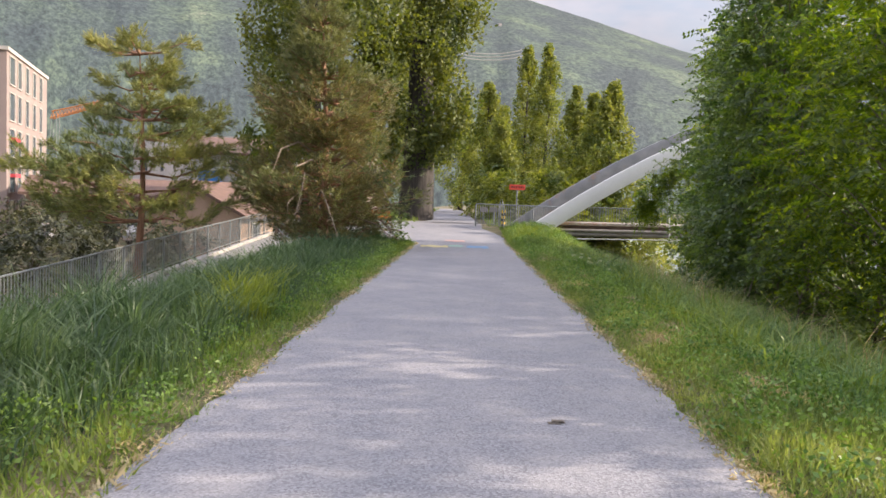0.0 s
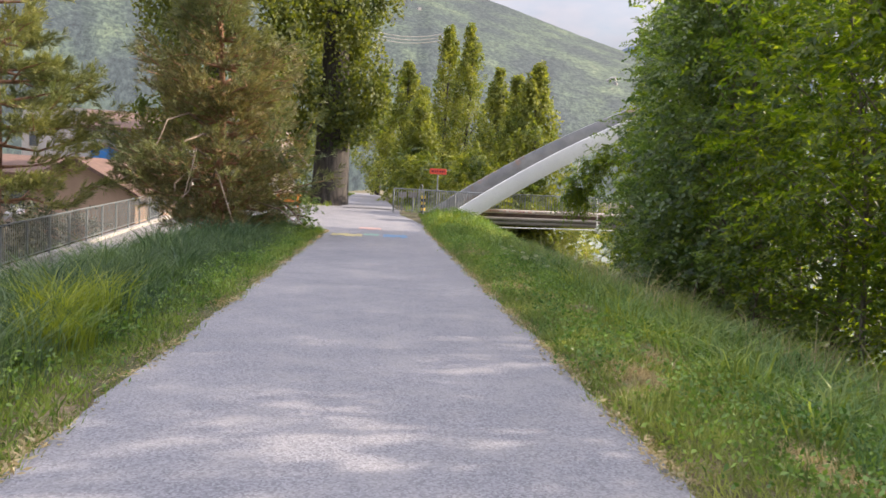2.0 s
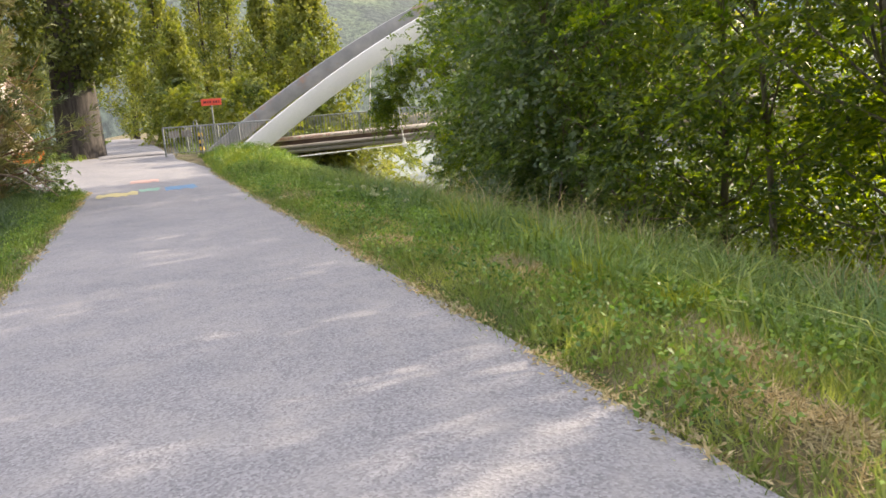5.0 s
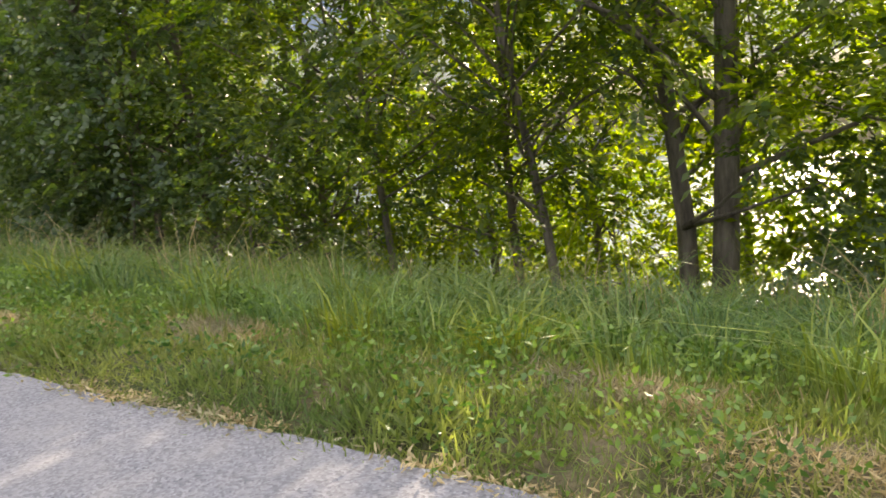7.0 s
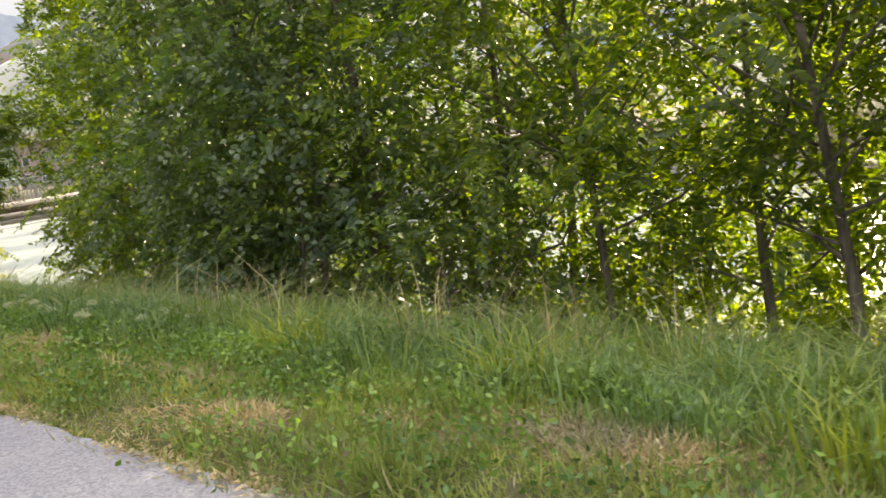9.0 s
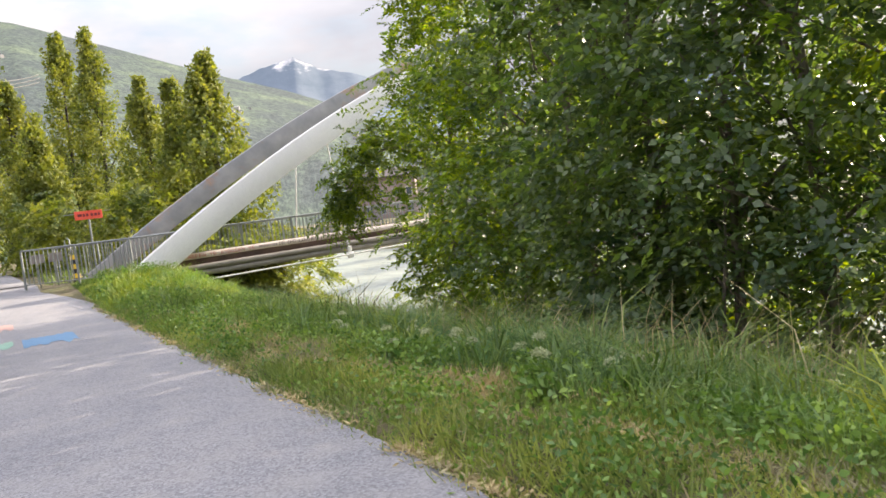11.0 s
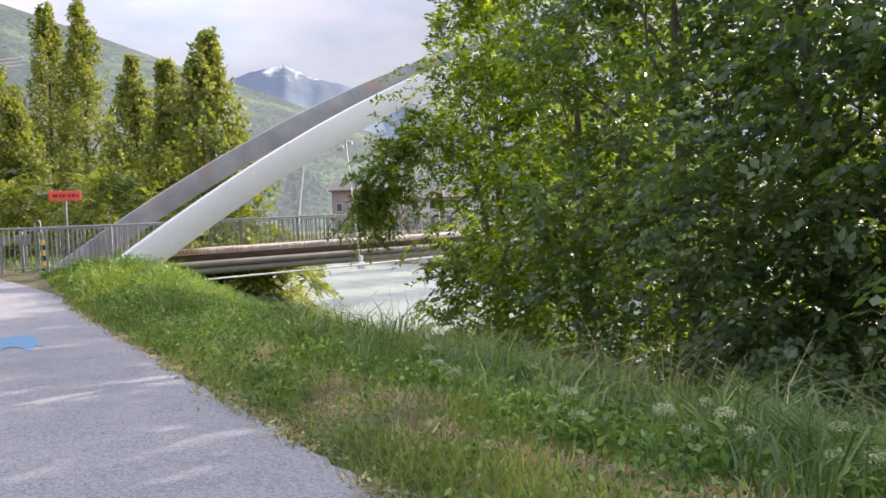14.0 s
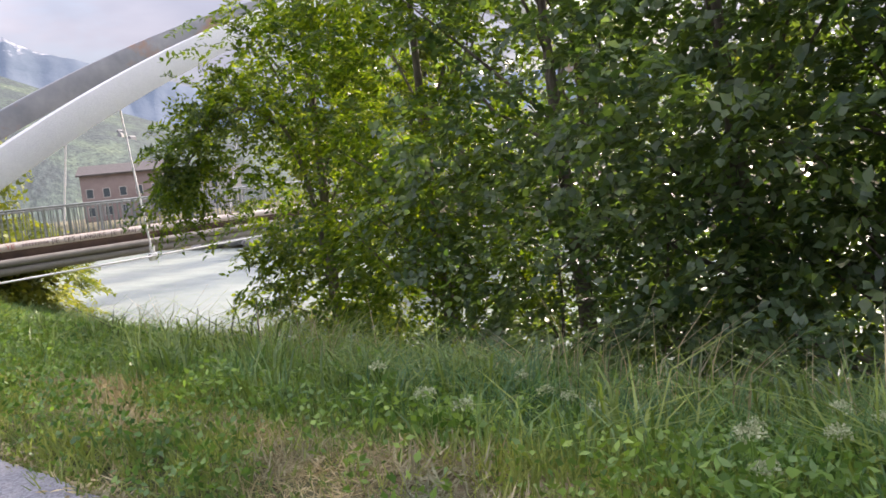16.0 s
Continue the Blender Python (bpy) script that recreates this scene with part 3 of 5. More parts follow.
def poplar(x, y, h, r, seed, label, trunk_r=0.25, clumps=150, per=95, length=0.24, width=0.17, base=0.8, spread=0.42, mat=None):
    rng = np.random.default_rng(seed)
    z = float(ground_z(x, y)) - 0.1
    ob = group_of("poplar_tree", x, y, z, label, "tree", "poplars by the path")
    k = np.linspace(0, 1, 8)
    stem = np.stack([0.15 * np.sin(4 * k + seed), 0.15 * np.cos(3 * k + seed), k * h * 0.95], -1)
    flare = [(np.array([[math.cos(a) * trunk_r * 0.72, math.sin(a) * trunk_r * 0.72, 0], [math.cos(a) * trunk_r * 0.4, math.sin(a) * trunk_r * 0.4, 1.6],
                        [math.cos(a) * trunk_r * 0.5, math.sin(a) * trunk_r * 0.5, 4.0]]), [trunk_r * 0.34, trunk_r * 0.3, trunk_r * 0.16]) for a in np.arange(0, 6.2, 0.5)]
    tubes("trunk", [(stem, trunk_r * (1.1 - k))] + flare, BARK_OLD, ob, "", 9)
    f = rng.uniform(base / h, 1, clumps) ** 0.9
    prof = np.minimum(1, (f - base / h) * 5 + 0.4) * np.minimum(1, (1.03 - f) * 1.9) ** 0.85
    a = rng.uniform(0, 2 * np.pi, clumps)
    lobes = 1 + 0.26 * np.sin(rng.uniform(0, 6) + f * 9 + a) + 0.24 * np.sin(rng.uniform(0, 6) + f * 23 + 2 * a) + 0.1 * rng.normal(size=clumps)
    rr = r * prof * lobes * np.sqrt(rng.uniform(0.3, 1.05, clumps))
    c = np.stack([rr * np.cos(a), rr * np.sin(a), f * h], -1)
    idx = np.repeat(np.arange(clumps), per)
    rise = unit(np.stack([0.32 * np.cos(a), 0.32 * np.sin(a), np.ones(clumps)], -1) + rng.normal(size=(clumps, 3)) * 0.13)
    slim = (0.35 + 0.65 * prof[idx])[:, None]
    along = rng.uniform(-1, 1, len(idx))[:, None]
    off = rng.normal(size=(len(idx), 3)) * spread * 0.6 * (1.2 - 0.8 * np.abs(along))
    p = c[idx] + (off + rise[idx] * along * spread * 3.2) * slim
    ahead = unit(off) * 0.6 + rng.normal(size=p.shape) * 0.6 + np.array([0, 0, 0.35])
    normal = unit(off) + 0.55 * np.stack([np.cos(a), np.sin(a), 0.7 * np.ones(clumps)], -1)[idx] + rng.normal(size=p.shape) * 0.25
    v, q = facing_leaves(rng, p, ahead, normal, length, width)
    mesh_np("crown", v, q, mat or POPLAR, ob)
    runs = [(np.array([[0, 0, max(1.0, cc[2] - 2.2)], [cc[0] * 0.6, cc[1] * 0.6, cc[2] - 1.0], cc]), [0.07, 0.04, 0.01]) for cc in c[:12]]
    for run in runs:
        tubes("limb", [run], BARK_OLD, ob, "", 5)
    return ob


def conifer(x, y, h, r, seed, label, mat, whorls, per_whorl, tuft, open_plates, trunk_r, droop, base, name, low_mat=None):
    rng = np.random.default_rng(seed)
    z = float(ground_z(x, y)) - 0.1
    ob = group_of(name, x, y, z, label, "tree", "conifers beside the ramp")
    k = np.linspace(0, 1, 8)
    stem = np.stack([0.12 * np.sin(3 * k + seed), 0.1 * np.sin(4 * k), k * h], -1)
    tubes("trunk", [(stem, trunk_r * (1.05 - k))], BARK_PINE, ob, "orange-brown scaly trunk", 10)
    runs, tufts, dirs = [], [], []
    for w in range(whorls):
        f = base / h + (1 - base / h) * (w + rng.uniform(0.0, 0.6)) / whorls
        reach = r * (np.interp(f, [0, 0.2, 0.45, 0.75, 1], [0.9, 1, 0.92, 0.66, 0.3] if open_plates else [0.9, 1, 0.82, 0.46, 0.08])) * rng.uniform(0.7, 1.12)
        for b in range(per_whorl):
            a = rng.uniform(0, 2 * math.pi)
            L = reach * rng.uniform(0.6, 1.1)
            s = np.array([np.interp(f, k, stem[:, i]) for i in range(3)])
            u = np.array([math.cos(a), math.sin(a), 0])
            tt = np.linspace(0, 1, 5)
            pts = s + u * (tt * L)[:, None] + np.array([0, 0, 1]) * (-droop * L * tt * (1 - tt) * 2 + 0.22 * L * tt**2)[:, None]
            pts[1:] += rng.normal(size=(4, 3)) * 0.05 * L
            runs.append((pts, [0.035 + trunk_r * 0.12, 0.03, 0.022, 0.014, 0.006]))
            m = int(tuft * L)
            q = rng.uniform(0.3, 1.0, m)
            pos = np.stack([np.interp(q, tt, pts[:, i]) for i in range(3)], -1)
            across = np.cross(u, (0, 0, 1))
            wide = (0.4 if open_plates else 0.3) * L * (1.1 - q) + 0.12
            pos = pos + across * (rng.uniform(-1, 1, m) * wide)[:, None] + np.array([0, 0, 1]) * (rng.normal(size=m) * (0.05 if open_plates else 0.12) * (1 + 0.2 * L))[:, None]
            tufts.append(pos)
            dirs.append(np.tile(u * 0.7 + np.array([0, 0, 0.45]), (m, 1)) + rng.normal(size=(m, 3)) * 0.35)
    for run in runs:
        tubes("branch", [run], BARK_PINE, ob, "", 5)
    c, d = np.concatenate(tufts), np.concatenate(dirs)
    per = 19
    idx = np.repeat(np.arange(len(c)), per)
    ahead = unit(d)[idx] * 0.9 + rng.normal(size=(len(idx), 3)) * 0.38
    p = c[idx] + unit(d)[idx] * rng.uniform(0, 0.2, len(idx))[:, None]
    v, q = leaf_arrays(rng, p, ahead, 0.19, 0.018, 0.1)
    if low_mat is None:
        mesh_np("needles", v, q, mat, ob)
    else:
        inner = (np.hypot(p[:, 0], p[:, 1]) < r * 0.75) & (p[:, 2] < h * 0.66) & (rng.uniform(size=len(p)) < 0.58)
        mesh_np("needles", *reindex(v, inner), low_mat, ob, "bronzed inner needles")
        mesh_np("needles", *reindex(v, ~inner), mat, ob)
        for k in range(14):
            a = rng.uniform(-2.6, 0.2)
            u = np.array([math.cos(a), math.sin(a), 0])
            z0 = rng.uniform(0.5, 3.2)
            pts = np.array([u * 0.4 + [0, 0, z0], u * 1.3 + [0, 0, z0 + 0.35], u * rng.uniform(1.8, 2.5) + [0, 0, z0 - 0.1], u * rng.uniform(2.4, 3.0) + [0, 0, z0 - rng.uniform(0.3, 0.9)]])
            tubes("dead_branch", [(pts + rng.normal(size=(4, 3)) * 0.1, [0.035, 0.03, 0.02, 0.01])], DEAD, ob, "bare pale dead branch", 5)
    return ob


def reindex(v, keep):
    v = v.reshape(-1, 4, 3)[keep].reshape(-1, 3)
    return v, np.arange(len(v)).reshape(-1, 4)


BANK = "slender broadleaf river tree with dense green leaves"
# x, y, height, crown radius, crown base, trunk radius, material, lean
bank_trees = [
    (8.75, 8.0, 12.5, 3.4, 2.8, 0.15, LEAF, (0.1, 0.3), 100), (9.1, 8.6, 9.5, 2.4, 2.3, 0.12, LEAF, (-1.0, 0.6), 70),
    (8.2, 10.0, 8.5, 2.3, 2.2, 0.06, LEAF, (-0.9, 0.5), 60), (9.6, 11.2, 9.0, 2.5, 1.6, 0.065, LEAF, (0.4, 0.2), 60),
    (8.8, 12.8, 9.0, 2.4, 1.8, 0.055, LEAF, (-0.8, 0.6), 85), (9.3, 14.7, 9.5, 2.5, 1.2, 0.07, LEAF, (0.0, 0.4), 100),
    (8.4, 16.6, 9.5, 2.1, 0.9, 0.1, LEAF_DARK, (-0.3, 0.2), 105), (8.5, 19.2, 9.5, 1.7, 0.8, 0.11, LEAF_DARK, (-0.2, 0.2), 130),
    (9.1, 21.6, 9.2, 1.95, 0.6, 0.11, LEAF_DARK, (-0.1, 0.1), 125), (9.7, 24.4, 9.6, 1.7, 0.5, 0.11, LEAF, (-0.2, 0.2), 165), (10.6, 28.2, 11.0, 1.35, 0.4, 0.12, LEAF, (-0.4, 0.1), 230), (11.6, 25.6, 10.5, 2.0, 0.4, 0.1, LEAF_DARK, (0, 0), 90),
    (8.1, 17.7, 10.0, 1.7, 0.5, 0.07, LEAF_DARK, (0.1, 0.0), 120),
    (11.2, 6.0, 9.0, 2.3, 1.2, 0.07, WILLOW, (0, 0), 85), (11.3, 8.4, 9.5, 2.3, 2.6, 0.07, WILLOW, (0, 0), 80), (11.2, 10.6, 9.0, 2.0, 1.0, 0.07, WILLOW, (0, 0), 72),
    (11.4, 12.6, 9.5, 2.1, 0.6, 0.07, WILLOW, (0, 0), 76), (11.2, 14.8, 9.5, 2.2, 0.6, 0.09, LEAF_DARK, (0, 0), 60), (11.3, 17.2, 10.5, 2.3, 0.5, 0.09, LEAF_DARK, (0, 0), 70),
    (11.0, 19.6, 10.5, 2.3, 0.5, 0.09, LEAF_DARK, (0, 0), 70), (10.6, 22.2, 9.4, 2.1, 0.5, 0.09, LEAF_DARK, (0, 0), 64),
    # trees with y < 3 stay out of view, added to shade path and verge
    (9.2, 4.8, 11, 3.0, 1.6, 0.14, LEAF, (0.2, 0.0), 125), (9.4, 1.2, 10, 2.9, 2.2, 0.13, LEAF, (0.0, 0.2), 95),
    (9.0, -2.6, 10, 2.9, 2.0, 0.13, LEAF, (0.1, 0.0), 90), (9.3, -6.5, 10, 3.0, 2.0, 0.13, LEAF, (0.0, 0.1), 42),
]
for i, (x, y, h, r, base, tr, mat, lean, nc) in enumerate(bank_trees):
    big = 1.6 if y < 3 else 1.25 if x > 10.5 else 1.0
    fine = mat in (LEAF, WILLOW)
    broadleaf(x, y, h, r, base, tr, 20 + i, mat, int(nc * 1.25), int((134 if fine else 108) / big**2) + 6, (0.132 if fine else 0.12) * big, (0.056 if fine else 0.086) * big, 0.26, lean,
              "tall grey-barked river tree with a light green crown" if i < 2 else BANK)


def shrub(x, y, h, r, seed, mat, n=40, per=92, length=0.115, label="dense leafy shrub on the river bank", group="shrubs on the bank", width=0.055):
    return broadleaf(x, y, h, r, 0.15, 0.03, seed, mat, n, per, length, width, 0.25, (0, 0), label, None, (1, 1), "shrub", group, 0.4, 8)


for i, (x, y, h, r, mat) in enumerate([(7.6, 14.6, 2.6, 1.2, LEAF_DARK), (7.4, 17.2, 3.2, 1.4, LEAF_DARK), (8.3, 20.0, 3.0, 1.2, LEAF_DARK), (8.8, 21.8, 3.0, 1.2, LEAF_DARK),
                                       (9.4, 24.2, 2.7, 1.0, LEAF), (10.0, 27.6, 2.6, 0.9, LEAF), (10.6, 10.0, 2.6, 1.2, WILLOW), (10.6, 7.0, 2.0, 1.2, WILLOW),
                                       (10.8, 13.0, 3.0, 1.4, WILLOW), (10.9, 5.6, 2.3, 1.2, WILLOW), (10.9, 9.2, 3.8, 1.3, WILLOW), (11.4, 6.3, 4.2, 1.3, WILLOW), (11.7, 7.8, 3.2, 1.1, WILLOW), (8.4, 5.9, 1.9, 0.9, LEAF_DARK)]):
    shrub(x, y, h, r, 60 + i, mat)


def arching_tree(path, radii, n_clumps, seed, mat, label):
    """A young tree whose stem bows over; its leaves hang round the outer part of the stem."""
    rng = np.random.default_rng(seed)
    path = np.array(path, float)
    foot = np.array([path[0, 0], path[0, 1], float(ground_z(path[0, 0], path[0, 1])) - 0.1])
    ob = group_of("tree", *foot, label, "tree", "trees along the river bank")
    path[0, 2] = foot[2]
    k = np.linspace(0, 1, len(path))
    kk = np.linspace(0, 1, 16)
    stem = np.stack([np.interp(kk, k, path[:, i]) for i in range(3)], -1) - foot
    tubes("trunk", [(stem, 0.055 * (1.1 - kk))], BARK, ob, "", 8)
    f = rng.uniform(0.42, 1.0, n_clumps)
    c = np.stack([np.interp(f, kk, stem[:, i]) for i in range(3)], -1)
    off = rng.normal(size=(n_clumps, 3)) * np.interp(f, k, radii)[:, None] * 0.55
    for j in range(14):
        tubes("limb", [([c[j], c[j] + off[j] * 0.6 + [0, 0, 0.05], c[j] + off[j] * 1.5], [0.014, 0.009, 0.004])], BARK, ob, "", 5)
    v, q = spray_leaves(rng, c + off, off + np.array([-0.15, -0.1, -0.1]), 6, 17, 0.12, 0.42, 0.115, 0.046, 0.6)
    mesh_np("crown", v, q, mat, ob)
    return ob


arching_tree([(9.9, 27.4, 0), (9.6, 27.4, 1.4), (9.2, 27.5, 2.5), (8.5, 27.6, 2.9), (7.75, 27.6, 2.6), (7.3, 27.6, 2.0), (6.95, 27.6, 1.45)],
             [0.3, 0.3, 0.5, 0.7, 0.6, 0.45, 0.3], 82, 91, LEAF, "slender young tree with a bough hanging towards the path")

poplar(-2.9, 42.0, 25, 3.0, 101, "old poplar with a thick furrowed trunk beside the path", 0.95, 480, 110, 0.22, 0.16, 2.8, 0.4, OLD_POPLAR)
poplar(-8.2, 38.0, 25, 3.2, 102, "tall dark poplar behind the bronzed pine", 0.55, 480, 110, 0.22, 0.16, 1.0, 0.42, OLD_POPLAR)
for i, (x, y, h, r) in enumerate([(5.1, 66.5, 15.2, 1.5), (6.7, 64.7, 15.6, 1.5), (8.2, 58, 11.6, 1.3), (8.7, 52, 10.4, 1.2), (8.6, 44.6, 10.1, 1.35), (9.6, 55, 10, 1.2),
                                  (1.6, 62, 10.6, 1.7), (3.2, 70, 9.5, 1.6), (-0.5, 80, 11, 2.0), (2.4, 56, 7.0, 1.3), (-5.2, 60, 16, 2.0)]):
    poplar(x, y, h, r * 1.08, 110 + i, "slim columnar poplar beyond the bridge in evening sun", 0.2, 230, 52, 0.21, 0.14, 0.5, 0.29)
for i, (x, y, h, r) in enumerate([(5.4, 46, 3.6, 1.9), (8.0, 43.5, 3.2, 1.6), (3.4, 49, 3.4, 1.8), (10.4, 46, 3.4, 1.9), (6.6, 52, 4.6, 2.0), (1.6, 52, 3.0, 1.5), (12.5, 50, 4.4, 2.2), (15, 56, 5, 2.4), (6.6, 36.6, 1.5, 0.9)]):
    shrub(x, y, h, r, 140 + i, POPLAR, 42, 120, 0.2, "bright green bush beyond the bridge", "bushes beyond the bridge", 0.13)
conifer(-9.9, 20.5, 7.2, 4.1, 201, "open layered pine with an orange trunk below the ramp", NEEDLE, 11, 5, 29, True, 0.125, 0.02, 1.6, "pine_tree")
conifer(-4.6, 22.0, 8.4, 3.2, 202, "dense bronzed pine with bare dead lower twigs", NEEDLE_DARK, 22, 9, 17, False, 0.15, 0.05, 0.5, "pine_tree", NEEDLE_BROWN)

for i, (x, y, h, r) in enumerate([(12.0, 5.2, 2.6, 1.5), (12.1, 10.4, 2.8, 1.4), (12.0, 12.6, 2.8, 1.5), (12.1, 15.0, 2.8, 1.5), (12.0, 17.6, 3.0, 1.5), (12.0, 20.4, 2.8, 1.4)]):
    shrub(x, y, h, r, 170 + i, WILLOW, 48, 110, 0.14, "willow bush at the water's edge, leaves tinted as sunlit", "bushes at the water", 0.06)
for i in range(9):
    poplar(49 + 4 * (i % 3), -18 + 13 * i, 9 + 2 * (i % 4), 3.0, 180 + i, "broad green tree on the far river bank", 0.25, 60, 45, 0.55, 0.42, 0.6, 0.8)
for i, (x, y, h, r) in enumerate([(-13.5, 21.5, 2.6, 1.7), (-15.5, 25.5, 3.0, 2.0), (-17.5, 29, 3.2, 2.2), (-14.0, 29.5, 2.8, 1.8), (-20.5, 33, 3.4, 2.4), (-12.2, 16.5, 1.7, 1.4), (-13.0, 33.0, 2.4, 1.6), (-16.8, 36.0, 3.0, 2.0), (-20.6, 37.0, 3.0, 2.0)]):
    shrub(x, y, h, r, 190 + i, HEDGE, 34, 130, 0.14, "dull dark garden shrub below the ramp", "garden shrubs", 0.08)
shrub(-2.7, 24.6, 0.9, 0.7, 199, LEAF_DARK, 22, 150, 0.07, "low dark bush at the end of the verge", "shrubs on the bank", 0.04)


def village(az0, az1, t0, t1, n, seed, label):
    """Far small houses with pitched roofs on the hillside."""
    rng = np.random.default_rng(seed)
    azs, ts, heights = SLOPES["backdrop_hill"]
    bm = bmesh.new()
    for _ in range(n):
        az, t = rng.uniform(az0, az1), rng.uniform(t0, t1)
        r = 330 + 2270 * t
        k = np.searchsorted(azs, az)
        z = float(np.interp(t, ts, heights[:, k]))
        w, d, h = rng.uniform(7, 11), rng.uniform(6, 9), rng.uniform(3.5, 5.5)
        m = Matrix.Translation((r * math.sin(radians(az)), r * math.cos(radians(az)), z)) @ Matrix.Rotation(rng.uniform(0, 3), 4, "Z")
        base = [(-w / 2, -d / 2), (w / 2, -d / 2), (w / 2, d / 2), (-w / 2, d / 2)]
        lo = [bm.verts.new(m @ Vector((a, b, -8))) for a, b in base]
        hi = [bm.verts.new(m @ Vector((a, b, h))) for a, b in base]
        top = [bm.verts.new(m @ Vector((a, 0, h + 2.2))) for a in (-w / 2, w / 2)]
        for i in range(4):
            bm.faces.new([lo[i], lo[(i + 1) % 4], hi[(i + 1) % 4], hi[i]])
        for f in ([hi[0], hi[1], top[1], top[0]], [hi[2], hi[3], top[0], top[1]], [hi[1], hi[2], top[1]], [hi[3], hi[0], top[0]]):
            bm.faces.new(f)
    tagged(part("far_village", bm, FAR_WALL, None, label), label, "village", "", "stuff")


village(15, 27, 0.4, 0.6, 14, 51, "far village houses on the green slope")
village(-30, 2, 0.5, 0.85, 34, 52, "scattered far houses on the wooded hillside")


# ---- bridge ----
def near_y(x):
    return 33.05 + 0.09 * (x - 4.2)


ARCH_MID, ARCH_BEND = 25.9, 0.0157
bridge = group_of("footbridge", 4.2, 33.0, 0.4, "white steel arch footbridge over the river with a pink banner", "bridge")


def arch_part(name, yf, x0, x1, depth, width, mat, label, drop=0.0):
    xs = np.linspace(x0, x1, 60)
    v, q = [], []
    for x in xs:
        slope = 2 * ARCH_BEND * (ARCH_MID - x)
        under = 8.11 - ARCH_BEND * (x - ARCH_MID) ** 2 + drop
        n = np.array([-slope, 0, 1]) / math.hypot(slope, 1)
        c = np.array([x, yf(x, under), under])
        d = depth * (1.0 - 0.1 * (1 - abs(x - ARCH_MID) / 22))
        for a, b in ((0, 0), (0, width), (d, width), (d, 0)):
            v.append(c + n * a + np.array([0, b, 0]))
    for i in range(len(xs) - 1):
        for k in range(4):
            j = (k + 1) % 4
            q.append((4 * i + k, 4 * i + j, 4 * i + 4 + j, 4 * i + 4 + k))
    q += [(0, 1, 2, 3), (len(v) - 4, len(v) - 1, len(v) - 2, len(v) - 3)]
    ob = mesh_np(name, np.array(v) - np.array(bridge.location), q, mat, bridge, label)
    m = ob.modifiers.new("edge", "BEVEL")
    m.width, m.segments = 0.02, 2
    return ob


arch_part("arch", lambda x, z: near_y(x), 3.2, 48.6, 0.69, 0.42, WHITE_PAINT, "smooth white painted arch rib", -0.12)
arch_part("arch", lambda x, z: 38.4 + 0.09 * (x - 4.2) - 0.42 * (z - 0.3), 2.2, 48.6, 0.62, 0.42, GREY_PAINT, "dull grey arch rib with rust stains", 0.35)


def strip(name, xs, y0, y1, z0, z1, mat, label=""):
    """A long bar that follows the deck: y and z are functions of x."""
    v, q = [], []
    for x in xs:
        for y, z in ((y0(x), z0(x)), (y1(x), z0(x)), (y1(x), z1(x)), (y0(x), z1(x))):
            v.append((x, y, z))
    for i in range(len(xs) - 1):
        for k in range(4):
            j = (k + 1) % 4
            q.append((4 * i + k, 4 * i + 4 + k, 4 * i + 4 + j, 4 * i + j))
    q += [(0, 1, 2, 3), (len(v) - 1, len(v) - 2, len(v) - 3, len(v) - 4)]
    return mesh_np(name, np.array(v) - np.array(bridge.location), q, mat, bridge, label)


def crest(x):
    return 0.12 * (1 - ((x - 25.9) / 23.0) ** 2)


deck_x = np.linspace(3.0, 49, 40)
strip("deck", deck_x, lambda x: near_y(x) + 0.5, lambda x: near_y(x) + 4.6, lambda x: 0.3 + crest(x), lambda x: 0.48 + crest(x), CONCRETE, "pale deck slab")
strip("banner", deck_x[1:], lambda x: near_y(x) + 0.46, lambda x: near_y(x) + 0.495, lambda x: 0.68 + crest(x), lambda x: 0.85 + crest(x), BANNER, "pale pink banner with faded red lettering")
strip("edge_beam", deck_x[1:], lambda x: near_y(x) + 0.5, lambda x: near_y(x) + 0.62, lambda x: 0.3 + crest(x), lambda x: 0.86 + crest(x), RUSTY, "dark rusted edge beam")
for dz, dy, r in ((0.44, 0.36, 0.085), (0.27, 0.42, 0.1)):
    tubes("pipe", [(np.array([(x, near_y(x) + dy, dz + crest(x)) for x in deck_x[1:]]) - np.array(bridge.location), r)], PIPE, bridge, "grey service pipe", 10)
tubes("tie_rod", [(np.array([(2.5, 33.0, 0.05), (9.5, 33.42, 0.17), (15, 33.95, 0.3), (22, 34.6, 0.45), (30, 35.3, 0.45), (40, 36.2, 0.3)]) - np.array(bridge.location), 0.023)], WHITE_PAINT, bridge, "thin white tie rod", 8)
